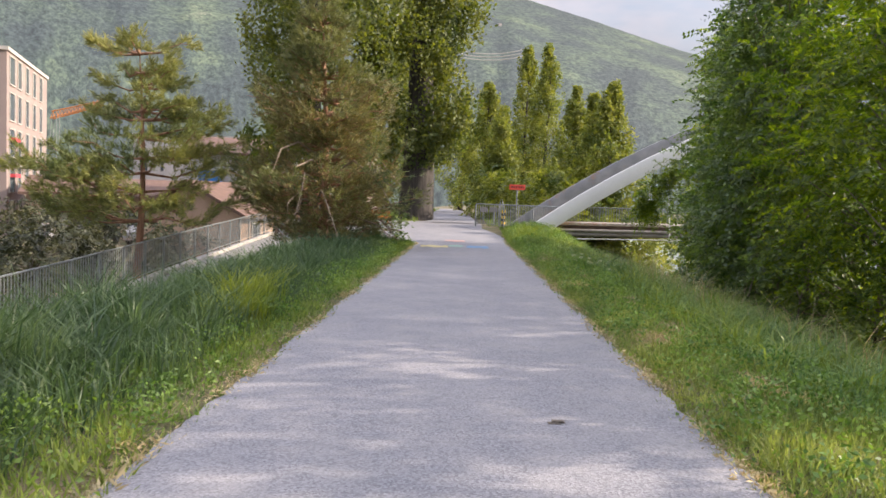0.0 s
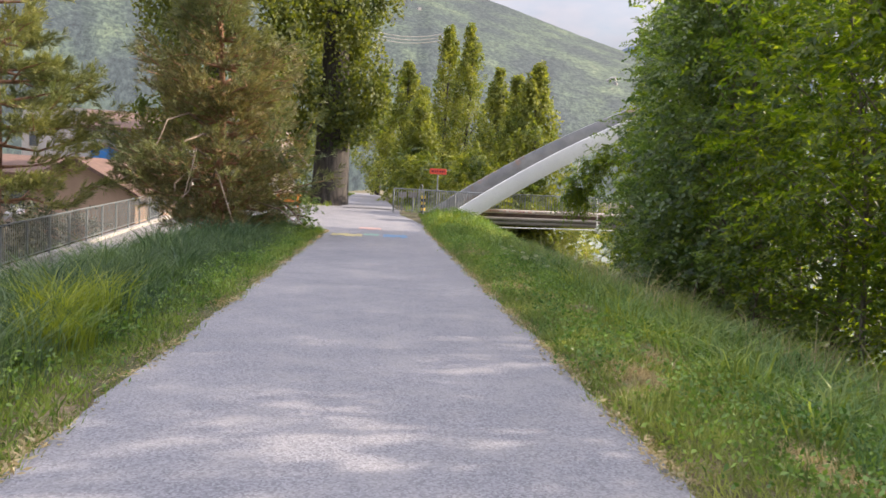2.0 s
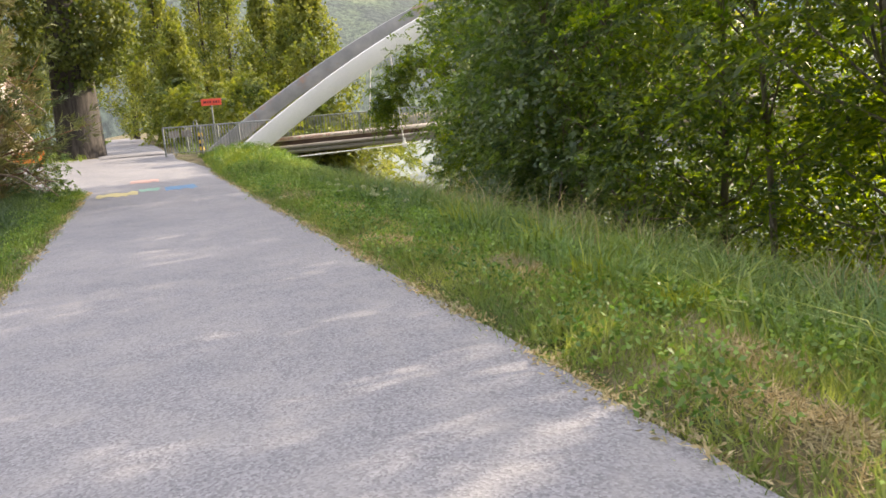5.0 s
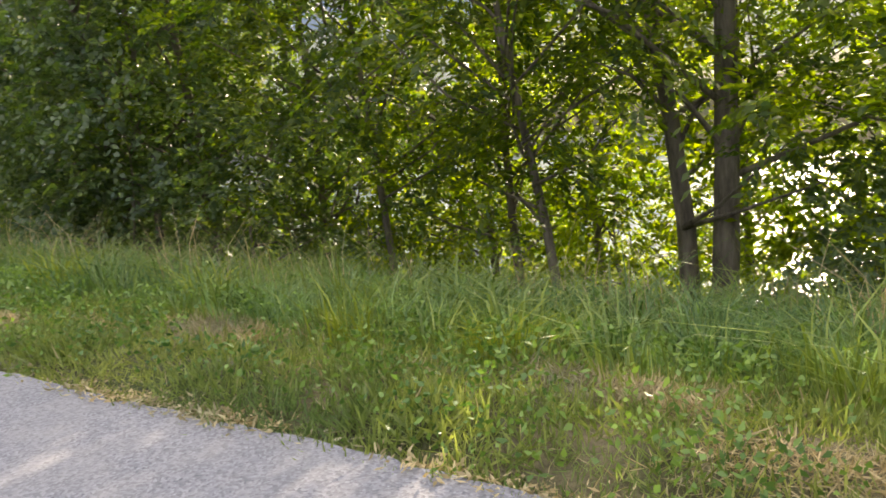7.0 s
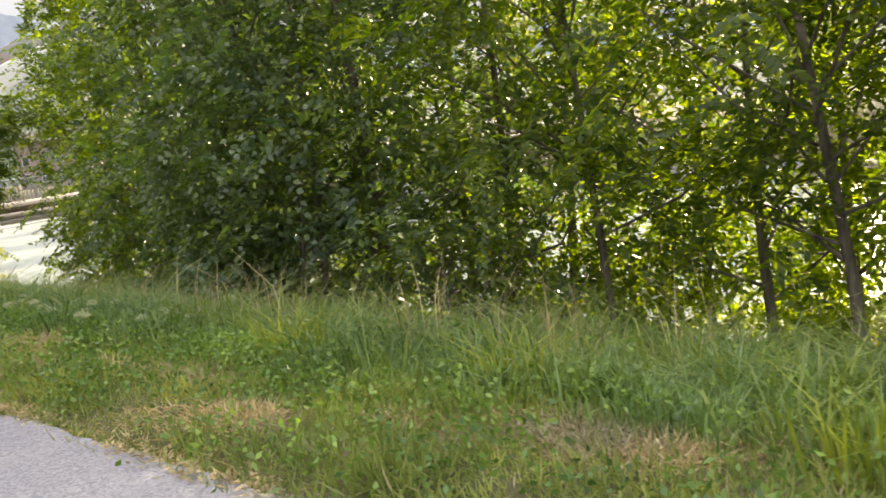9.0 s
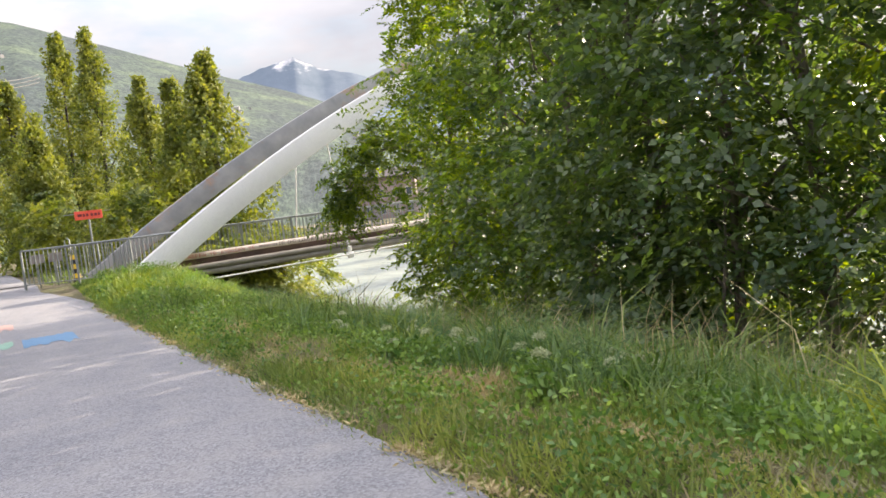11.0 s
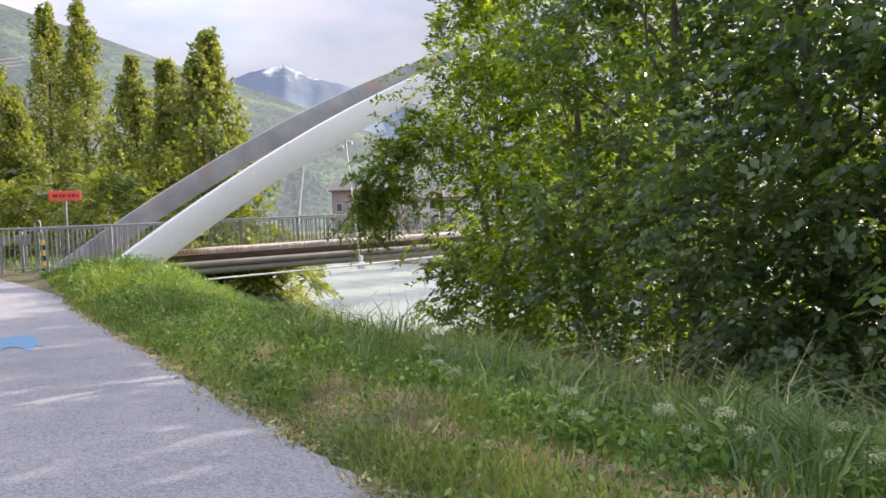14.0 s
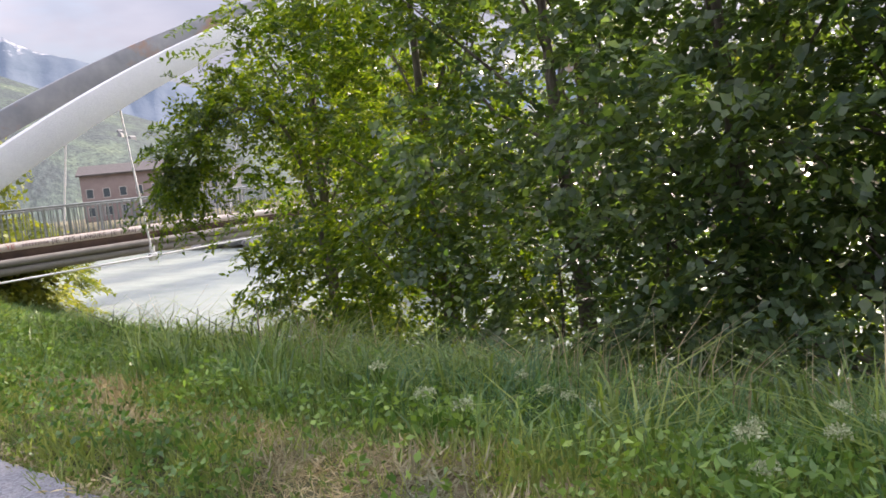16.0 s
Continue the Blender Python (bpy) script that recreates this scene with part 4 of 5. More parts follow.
for hx in (9.4, 15.0, 20.5, 26.0, 31.5, 37.0):
    zt = 8.11 - ARCH_BEND * (hx - ARCH_MID) ** 2 + 0.05
    rod = tubes("hanger", [(np.array([(hx - 0.1, near_y(hx) + 0.2, zt), (hx + 0.1, near_y(hx) - 0.02, 0.3)]) - np.array(bridge.location), 0.024)], WHITE_PAINT, bridge, "white hanger rod", 8)
    bm = bmesh.new()
    add_box(bm, hx + 0.02, near_y(hx) - 0.1, 0.06, hx + 0.2, near_y(hx) + 0.06, 0.24, 0.02, Matrix.Translation(-Vector(bridge.location)))
    add_box(bm, hx + 0.06, near_y(hx) - 0.07, 0.24, hx + 0.16, near_y(hx) + 0.03, 0.42, 0.015, Matrix.Translation(-Vector(bridge.location)))
    part("clamp", bm, WHITE_PAINT, rod, "white forged clamp")
    tubes("hanger", [(np.array([(hx, near_y(hx) + 4.7 - 0.42 * (zt - 0.3), zt + 0.3), (hx, near_y(hx) + 4.7, 0.35)]) - np.array(bridge.location), 0.024)], WHITE_PAINT, bridge, "white hanger rod", 8)


def lettering(words, x0, x1, colour):
    """Letters on the banner, one by one between two places along it."""
    step = (x1 - x0) / len(words)
    for k, sign_char in enumerate(words):
        if sign_char == " ":
            continue
        cu = bpy.data.curves.new("letter", "FONT")
        cu.body, cu.size, cu.extrude = sign_char, 0.15, 0.003
        tmp = bpy.data.objects.new("letter", cu)
        scene.collection.objects.link(tmp)
        me = bpy.data.meshes.new_from_object(tmp.evaluated_get(bpy.context.evaluated_depsgraph_get()))
        bpy.data.objects.remove(tmp)
        bpy.data.curves.remove(cu)
        low = min(v.co.x for v in me.vertices)
        wide = max(v.co.x for v in me.vertices) - low
        fit = min(1.25, 0.78 * step / wide)
        for v in me.vertices:
            x = x0 + k * step + (v.co.x - low) * fit
            v.co = Vector((x, near_y(x) + 0.452 - v.co.z, 0.712 + v.co.y + crest(x))) - Vector(bridge.location)
        me.materials.clear()
        link("letter", me, colour, bridge)


lettering("AYARFEN YE AYDOSEN YE", 4.4, 6.62, RED_TEXT)
lettering("DE CES LANGUES JE FERAI MON", 7.38, 9.85, FADED_TEXT)
for k in range(9):
    box("letter_bar", (6.74 + 0.065 * k, near_y(6.74) + 0.447, 0.735, 6.785 + 0.065 * k, near_y(6.74) + 0.458, 0.8), BANNER_FADE, bridge, "", 0.0,
        Matrix.Translation(Vector((0, 0.09 * 0.065 * k, crest(6.74))) - Vector(bridge.location)))


def railing(name, pts, height, spacing, label, group="", foot=0.12, bar_w=0.024, far_from=None, post_every=12):
    """Upright flat bars between a top and a bottom rail along a line of (x, y, z of the foot)."""
    pts = np.array(pts, float)
    seg = np.r_[0, np.cumsum(np.linalg.norm(np.diff(pts[:, :2], axis=0), axis=1))]
    ob = group_of(name, *pts[0], label, "railing", group)
    o = pts[0]
    tubes("top_rail", [(pts - o + [0, 0, height], 0.026)], STEEL, ob, "", 8)
    tubes("bottom_rail", [(pts - o + [0, 0, foot], 0.018)], STEEL, ob, "", 6)
    bm = bmesh.new()
    add_box(bm, -bar_w / 2, -0.006, 0, bar_w / 2, 0.006, height - foot)
    bar = bpy.data.meshes.new("bar")
    bm.to_mesh(bar)
    bm.free()
    bar.materials.append(STEEL)
    bm = bmesh.new()
    add_box(bm, -0.03, -0.022, -0.1, 0.03, 0.022, height - 0.01, 0.004)
    post = bpy.data.meshes.new("post")
    bm.to_mesh(post)
    bm.free()
    post.materials.append(STEEL)
    rest = []
    for i, s in enumerate(np.arange(0, seg[-1], spacing)):
        p = np.array([np.interp(s, seg, pts[:, c]) for c in range(3)]) - o
        k = min(np.searchsorted(seg, s, side="right") - 1, len(pts) - 2)
        d = pts[k + 1] - pts[k]
        rz = math.degrees(math.atan2(d[1], d[0]))
        if i % post_every == 0:
            b = new("post", post)
            b.parent, b.matrix_basis = ob, pose(*p, 0, 0, rz)
        elif far_from is None or s < far_from:
            b = new("bar", bar)
            b.parent, b.matrix_basis = ob, pose(p[0], p[1], p[2] + foot, 0, 0, rz)
        else:
            rest.append(([p + [0, 0, foot], p + [0, 0, height]], 0.011))
    if rest:
        tagged(tubes("far_bars", rest, STEEL, ob, "", 4), kind="stuff")
    return ob


railing("bridge_railing", [(0.55, 36.1, 0.45), (4.0, 33.75, 0.42)] + [(x, near_y(x) + 0.62, 0.42 + crest(x)) for x in np.linspace(5, 48, 12)], 1.1, 0.135,
        "galvanised steel bridge railing with upright bars", "bridge railings", far_from=21)
railing("bridge_railing", [(1.6, 39.6, 0.45)] + [(x, near_y(x) + 4.5, 0.42 + crest(x)) for x in np.linspace(4, 48, 12)], 1.1, 0.135,
        "galvanised steel bridge railing with upright bars", "bridge railings", far_from=14)
rail_y = [6, 10, 14, 18, 22, 26, 30, 34, 37]
railing("ramp_railing", [(-9.45 - 0.03 * (y - 20), y, float(ground_z(-9.4, y)) + 0.16) for y in rail_y] + [(-8.0, 38.2, float(ground_z(-8.0, 38.2)) + 0.16)], 1.08, 0.13,
        "grey steel ramp railing with upright bars on a concrete kerb", bar_w=0.034)
kerb_v = []
for y in np.linspace(5.5, 37.2, 40):
    zc = float(ground_z(-9.4, y))
    xk = -9.45 - 0.03 * (y - 20)
    kerb_v.append([(xk - 0.16, y, zc - 0.5), (xk + 0.18, y, zc - 0.1), (xk + 0.18, y, zc + 0.15), (xk - 0.16, y, zc + 0.15)])
kv = np.array(kerb_v).reshape(-1, 3)
kq = [(4 * i + k, 4 * i + (k + 1) % 4, 4 * i + 4 + (k + 1) % 4, 4 * i + 4 + k) for i in range(39) for k in range(4)]
tagged(mesh_np("kerb", kv, kq, KERB, None, "pale concrete kerb under the ramp railing"), "pale concrete kerb under the ramp railing", "kerb", "", "structure")

# ---- sign, bollards, barrier ----
sign = group_of("street_sign", 2.72, 38.75, 0.42, "orange-red detour sign on a thin grey post", "sign")
tubes("post", [([(0, 0, 0), (0, 0, 2.05)], 0.035)], STEEL, sign, "", 8)
box("plate", (-0.42, -0.06, 1.93, 0.42, -0.035, 2.21), RED, sign, "orange-red plate", 0.008)
tubes("bracket", [([(-0.72, 0.0, 2.13), (0.66, 0.0, 2.17)], 0.012)], STEEL, sign, "", 6)
for k, (a, b) in enumerate(((-0.33, -0.2), (-0.17, -0.11), (-0.08, 0.0), (0.06, 0.14), (0.17, 0.26), (0.29, 0.34))):
    box("letter_bar", (a, -0.065, 2.03, b, -0.061, 2.12), DARK_TEXT, sign)

bollard = group_of("bollard", 1.95, 36.7, 0.42, "yellow and black striped marker post", "bollard")
for k in range(6):
    bm = bmesh.new()
    bmesh.ops.create_cone(bm, cap_ends=True, segments=16, radius1=0.1, radius2=0.1, depth=0.14, matrix=Matrix.Translation((0, 0, 0.07 + 0.14 * k)))
    part("band", bm, YELLOW if k % 2 else BLACK, bollard)
hoop = group_of("marker_hoop", 1.85, 37.1, 0.42, "tall pale hoop post beside the striped bollard", "post")
tubes("hoop", [([(-0.07, 0, 0), (-0.08, 0, 1.0), (-0.06, 0, 1.3), (0, 0, 1.38), (0.06, 0, 1.3), (0.07, 0, 1.0)], 0.022)], STEEL, hoop, "", 6)
for px, py in ((0.95, 36.6), (1.45, 36.8)):
    board = group_of("notice_board", px, py, 0.42, "small grey notice plate behind the railing", "sign", "notice plates")
    tubes("post", [([(0, 0, 0), (0, 0, 0.95)], 0.02)], STEEL, board, "", 6)
    box("plate", (-0.2, -0.03, 0.72, 0.2, -0.01, 0.98), PIPE, board, "", 0.006)
barrier = group_of("road_barrier", -4.3, 36.5, 0.35, "low orange road barrier by the junction", "barrier")
for z in (0.3, 0.55):
    box("board", (-0.55, -0.02, z, 0.55, 0.02, z + 0.14), ORANGE, barrier, "", 0.006)
for x in (-0.42, 0.42):
    box("leg", (x - 0.03, -0.03, 0, x + 0.03, 0.03, 0.75), ORANGE, barrier)

# ---- town ----
def wall_window(parent, m, w, h, glass=GLASS, blind=None):
    win = new("window")
    win.parent, win.matrix_basis = parent, m
    box("pane", (-w / 2, -0.02, 0, w / 2, 0.0, h), glass, win)
    bm = bmesh.new()
    t = 0.09
    add_box(bm, -w / 2 - t, -0.08, -t, -w / 2, 0.02, h + t)
    add_box(bm, w / 2, -0.08, -t, w / 2 + t, 0.02, h + t)
    add_box(bm, -w / 2, -0.08, h, w / 2, 0.02, h + t)
    add_box(bm, -w / 2, -0.1, -t, w / 2, 0.02, 0)
    part("window_frame", bm, CONCRETE, win)
    if blind:
        box("blind", (-w / 2, -0.5, h * 0.55, w / 2, -0.04, h * 0.68), blind, win, "red awning")
    return win


def facade(x0, y0, x1, y1):
    """The pose of a wall's foot: x along it, y into the house."""
    return Matrix.Translation((x0, y0, 0)) @ Matrix.Rotation(math.atan2(y1 - y0, x1 - x0), 4, "Z")


flats = group_of("apartment_building", -38.0, 61.0, -2.4, "five-storey cream apartment building with tall windows and red awnings", "building")
m = facade(0, 0, -5.6, 16.5)
bm = bmesh.new()
ln = math.hypot(5.6, 16.5)
add_box(bm, 0, 0, 0, ln, 26, 15.2, 0, m)
part("wall", bm, PLASTER, flats)
bm = bmesh.new()
add_box(bm, -0.15, -0.15, 15.2, ln + 0.15, 26, 15.5, 0, m)
part("roof", bm, CONCRETE, flats)
for s in range(5):
    for c in range(5):
        w, u = (1.9, 1.8) if c == 0 else (1.3, 4.6 + 3.15 * (c - 1))
        red = c == 0 and s in (1, 2)
        wall_window(flats, m @ Matrix.Translation((u, -0.01, 0.6 + 3.0 * s)), w, 2.25, GLASS, RED_BLIND if red else None)


def house(x, y, z, w, d, h, ridge, rz, wall, label, windows=3, roofmat=TILE, floors=2, overhang=0.5):
    ob = group_of("house", x, y, z, label, "house", "houses below the dam")
    ob.rotation_euler.z = radians(rz)
    bm = bmesh.new()
    add_box(bm, -w / 2, -d / 2, 0, w / 2, d / 2, h)
    if ridge:
        for sx in (-w / 2, w / 2 - 0.3):
            vs = [bm.verts.new((sx + k, yy, zz)) for k in (0, 0.3) for yy, zz in ((-d / 2, h), (d / 2, h), (0, h + ridge))]
            for f in ((0, 1, 2), (5, 4, 3), (0, 3, 4, 1), (1, 4, 5, 2), (2, 5, 3, 0)):
                bm.faces.new([vs[i] for i in f])
    part("wall", bm, wall, ob)
    bm = bmesh.new()
    o, t = overhang, 0.22
    if ridge:
        k = ridge / (d / 2)
        for sgn in (-1, 1):
            a = [(-w / 2 - o, sgn * (d / 2 + o), h - o * k), (w / 2 + o, sgn * (d / 2 + o), h - o * k), (w / 2 + o, 0, h + ridge), (-w / 2 - o, 0, h + ridge)]
            lo = [bm.verts.new(p) for p in a]
            hi = [bm.verts.new((p[0], p[1], p[2] + t)) for p in a]
            for f in ((0, 1, 2, 3),):
                bm.faces.new([lo[i] for i in f])
                bm.faces.new([hi[i] for i in reversed(f)])
            for i in range(4):
                bm.faces.new([lo[i], lo[(i + 1) % 4], hi[(i + 1) % 4], hi[i]])
    else:
        add_box(bm, -w / 2 - 0.1, -d / 2 - 0.1, h, w / 2 + 0.1, d / 2 + 0.1, h + 0.3)
    part("roof", bm, roofmat, ob)
    for fl in range(floors):
        for c in range(windows):
            u = -w / 2 + (c + 0.5) * w / windows
            wall_window(ob, pose(u, -d / 2 - 0.01, 0.9 + 2.8 * fl), 0.9, 1.3)
    return ob


house(-18.6, 62, -2.4, 7, 8, 7.2, 1.3, 8, WHITE_WALL, "white house with a brown tiled roof and blue awning", 3)
house(-16.2, 49, -2.4, 7, 7, 2.9, 1.7, 75, OCHRE, "low peach house with a sloping tiled gable roof", 2, TILE, 1, 0.7)
house(-31, 66, -2.4, 13, 9, 3.6, 1.3, 20, OCHRE, "peach house behind the pine with a wide roof", 4, TILE, 1)
house(-24, 78, -2.4, 12, 9, 8.2, 0, 5, WHITE_WALL, "flat-roofed white block in the town", 5, CONCRETE, 2)
house(-33, 92, -2.4, 12, 9, 10.5, 0, 5, WHITE_WALL, "flat-roofed white block in the town", 5, CONCRETE, 3)
house(-16, 90, -2.4, 10, 9, 11, 0, -5, PLASTER, "cream apartment block far in the town", 5, CONCRETE, 4)
house(-14.5, 74, -2.4, 9, 8, 9.0, 0.0, 5, WHITE_WALL, "tall white house behind the poplars", 3, CONCRETE, 3)
house(62, 140, 0.3, 12, 12, 7.2, 1.6, -30, DUSKY, "dusky pink house with tall windows across the river", 5, SLATE, 2)
house(76, 142, 0.3, 15, 12, 5.5, 1.5, -30, WHITE_WALL, "white house with a dark roof across the river", 5, SLATE, 2)
box("awning", (-20.6, 56.9, 2.2, -18.9, 57.42, 3.4), BLUE).location = (0, 0, 0)
tagged(bpy.data.objects["awning"], "bright blue awning on the white house", "awning")


def lamp_post(x, y, z, h):
    ob = group_of("street_lamp", x, y, z, "tall slim grey street lamp with a curved arm", "lamp")
    tubes("pole", [([(0, 0, 0), (0, 0, h * 0.9), (-0.1, 0, h * 0.97), (-0.6, 0, h), (-1.0, 0, h)], [0.08, 0.06, 0.05, 0.04, 0.035])], STEEL, ob, "", 8)
    box("lamp_head", (-1.5, -0.12, h - 0.06, -0.9, 0.12, h + 0.05), STEEL, ob, "", 0.02)


lamp_post(-15.6, 22.6, -2.4, 6.7)

crane = group_of("tower_crane", -62, 118, -2.4, "orange construction crane beyond the roofs", "crane")
a, b = np.array([-3.0, 0, 15.0]), np.array([4.6, 1, 17.4])
for oy, oz in ((0, 0), (0.9, 0), (0.45, 1.1)):
    tubes("jib_chord", [([a + [0, oy, oz], b + [0, oy, oz * 0.6]], 0.09)], ORANGE, crane, "", 6)
for k in range(14):
    p, q = a + (b - a) * k / 14, a + (b - a) * (k + 1) / 14
    tubes("jib_brace", [([p, (p + q) / 2 + [0, 0.45, 1.0], q], 0.06)], ORANGE, crane, "", 5)
for sx, sy in ((-0.5, 0), (0.5, 0), (-0.5, 0.9), (0.5, 0.9)):
    tubes("mast_leg", [([(sx - 2.5, sy, 0), (sx - 2.5, sy, 15.6)], 0.06)], STEEL, crane, "", 5)
for k in range(15):
    tubes("mast_brace", [([(-3.0, 0, k), (-2.0, 0, k + 1)], 0.035)], STEEL, crane, "", 4)

for k in range(3):
    line = group_of("power_line", 0, 300, 56.5, "thin pale power cable before the hillside", "cable", "power cables")
    u = np.linspace(-1, 1, 15)
    tubes("cable", [(np.stack([6 + 14 * u, 4 * u, 1.2 * k + 1.9 * u**2 + 0.9 * u], -1), 0.13)], CONCRETE, line, "", 5)


def car(x, y, z, rz, paint, label):
    ob = group_of("car", x, y, z, label, "car", "parked cars below the dam")
    ob.rotation_euler.z = radians(rz)
    bm = bmesh.new()
    prof = [(-2.1, 0.35), (2.1, 0.35), (2.12, 0.75), (1.2, 0.95), (0.55, 1.42), (-1.2, 1.45), (-1.95, 0.98), (-2.12, 0.8)]
    rings = [[bm.verts.new((px, py * (1 if pz < 1 else 0.84), pz)) for px, pz in prof] for py in (-0.86, 0.86)]
    bm.faces.new(rings[0])
    bm.faces.new(list(reversed(rings[1])))
    for i in range(len(prof)):
        j = (i + 1) % len(prof)
        bm.faces.new([rings[0][j], rings[0][i], rings[1][i], rings[1][j]])
    bmesh.ops.bevel(bm, geom=bm.edges[:], offset=0.05, segments=2, affect="EDGES")
    part("body", bm, paint, ob)
    for sy in (-1, 1):
        box("side_window", (-1.1, sy * 0.8 - 0.02, 1.0, 0.6, sy * 0.8 + 0.02, 1.34), GLASS, ob)
        for wx in (-1.3, 1.3):
            wheel = new("wheel")
            wheel.parent, wheel.matrix_basis = ob, pose(wx, sy * 0.8, 0.32, 90)
            for nm, r, d, m in (("tyre", 0.32, 0.2, BLACK), ("rim", 0.19, 0.22, STEEL)):
                bm = bmesh.new()
                bmesh.ops.create_cone(bm, cap_ends=True, segments=18, radius1=r, radius2=r, depth=d)
                part(nm, bm, m, wheel)


for i, (x, y, paint, label) in enumerate([(-24, 56, GREY_PAINT, "grey car parked below the dam"), (-21, 58, GREY_PAINT, "grey car parked below the dam"), (-27.5, 55, BLACK, "black car parked below the dam"),
                                          (-30.5, 54, GREY_PAINT, "grey car parked below the dam")]):
    car(x, y, -2.38, 80 + 4 * i, paint, label)

# rocks of the far bank
rng_r = np.random.default_rng(9)
rock_mesh = []
for k in range(3):
    bm = bmesh.new()
    bmesh.ops.create_icosphere(bm, subdivisions=2, radius=0.8)
    for v in bm.verts:
        v.co *= 1 + 0.28 * noise.noise(v.co * 1.7 + Vector((k * 9, 0, 0)))
        v.co.z *= 0.6
    me = bpy.data.meshes.new("rock")
    bm.to_mesh(me)
    bm.free()
    me.materials.append(ROCK)
    rock_mesh.append(me)
for k in range(60):
    ob = tagged(new("rock", rock_mesh[k % 3]), "grey boulder of the far river bank", "rock", "boulders of the far bank")
    yy = 20 + k * 1.15
    ob.matrix_world = pose(42.2 + rng_r.uniform(-0.4, 1.2), yy, -3.05 + rng_r.uniform(0, 0.7), 0, 0, rng_r.uniform(0, 360))


# ---- grass ----
def blades(name, n, area, height, width, mat, seed, label, bend=0.45, keep=None, parent=None, kind="stuff", category="grass", clump=0.0):
    """Bent tapering grass blades, each of three faces, on the ground of the area (x0, x1, y0, y1)."""
    rng = np.random.default_rng(seed)
    x0, x1, y0, y1 = area
    x, y = rng.uniform(x0, x1, n), rng.uniform(y0, y1, n)
    if clump:
        m = max(1, int(n / clump))
        cx, cy = rng.uniform(x0, x1, m), rng.uniform(y0, y1, m)
        i = rng.integers(0, m, n)
        dx, dy = rng.normal(size=n) * 0.1, rng.normal(size=n) * 0.1
        x, y = cx[i] + dx, cy[i] + dy
        lean, vigour = np.arctan2(dy, dx), rng.uniform(0.6, 1.35, m)[i]
    else:
        lean, vigour = np.zeros(n), np.ones(n)
    if keep is not None:
        ok = rng.uniform(size=n) < keep(x, y)
        x, y, lean, vigour = x[ok], y[ok], lean[ok], vigour[ok]
    n = len(x)
    h = height(x, y) if callable(height) else np.full(n, height)
    h = h * rng.uniform(0.5, 1.2, n) * vigour
    a = rng.uniform(0, 2 * np.pi, n)
    b = lean + rng.normal(size=n) * 0.8 if clump else rng.uniform(0, 2 * np.pi, n)
    side = np.stack([np.cos(a), np.sin(a), 0 * a], -1) * (width * rng.uniform(0.7, 1.3, n))[:, None] / 2
    tip = np.stack([np.cos(b), np.sin(b), 0 * b], -1) * (h * bend * rng.uniform(0.2, 1.3, n))[:, None]
    root = np.stack([x, y, land(x, y) - 0.02], -1)
    up = np.array([0, 0, 1.0])
    p1 = root + tip * 0.22 + up * (h * 0.55)[:, None]
    p2 = root + tip + up * (h * (1 - 0.25 * bend))[:, None]
    v = np.stack([root - side, root + side, p1 + side * 0.8, p1 - side * 0.8, p2 + side * 0.12, p2 - side * 0.12], 1).reshape(-1, 3)
    i = np.arange(n) * 6
    q = np.concatenate([np.stack([i, i + 1, i + 2, i + 3], 1), np.stack([i + 3, i + 2, i + 4, i + 5], 1)])
    ob = mesh_np(name, v, q, mat, parent, label)
    return tagged(ob, label, category, "", kind)


def patchy(x, y, s, cut):
    return np.clip((wobble(x * 0.7, y * 0.7, s) + 1.2) / 2.4 - cut, 0, 1) * 2


def right_h(x, y):
    return np.interp(x, [1.7, 2.2, 3.0, 4.2, 6, 8.5], [0.07, 0.13, 0.28, 0.42, 0.46, 0.45])


def left_h(x, y):
    return (1.0 + 0.35 * np.clip((8 - y) / 3, 0, 1)) * np.interp(-x, [1.7, 2.1, 2.7, 3.6, 5, 6.5], [0.06, 0.12, 0.3, 0.5, 0.5, 0.35])


def lumps(x, y):
    """Grass grows in uneven swells."""
    return 1 + 0.35 * wobble(x, y, 1.9) * 0.6 + 0.25 * wobble(y, x, 4.1) * 0.6


def surface(x, y):
    """The ground, or the asphalt where that lies over it."""
    road_z = np.interp(y, [-20, 29, 36, 48], [0, 0, 0.42, 0.6]) + 0.008
    return np.where(np.abs(x) < 1.76, road_z, np.maximum(land(x, y), -0.02 * (np.abs(x) < 2.0) - 9 * (np.abs(x) >= 2.0)))


def short_grass(name, n, area, length, width, mat, seed, label, keep=None, lying=False):
    """Short grass: one narrow folded leaf each."""
    rng = np.random.default_rng(seed)
    x, y = rng.uniform(area[0], area[1], n), area[2] + (area[3] - area[2]) * rng.uniform(0, 1, n)
    if keep is not None:
        ok = rng.uniform(size=n) < keep(x, y)
        x, y = x[ok], y[ok]
    n = len(x)
    d = rng.normal(size=(n, 3)) * 0.55 + np.array([0, 0, 0.75])
    d[:, 2] = np.abs(d[:, 2])
    p = np.stack([x, y, land(x, y) - 0.015], -1)
    if lying:
        d[:, 2] *= 0.25
        p[:, 2] = surface(x, y) + rng.uniform(0, 0.02, n)
    v, q = leaf_arrays(rng, p, d, length, width, 0.15)
    lift = lumps(x, y).clip(0.5, 1.6)
    v = v.reshape(n, 4, 3)
    v = (p[:, None] + (v - p[:, None]) * lift[:, None, None]).reshape(-1, 3)
    return tagged(mesh_np(name, v, q, mat, None, label), label, "grass", "", "stuff")


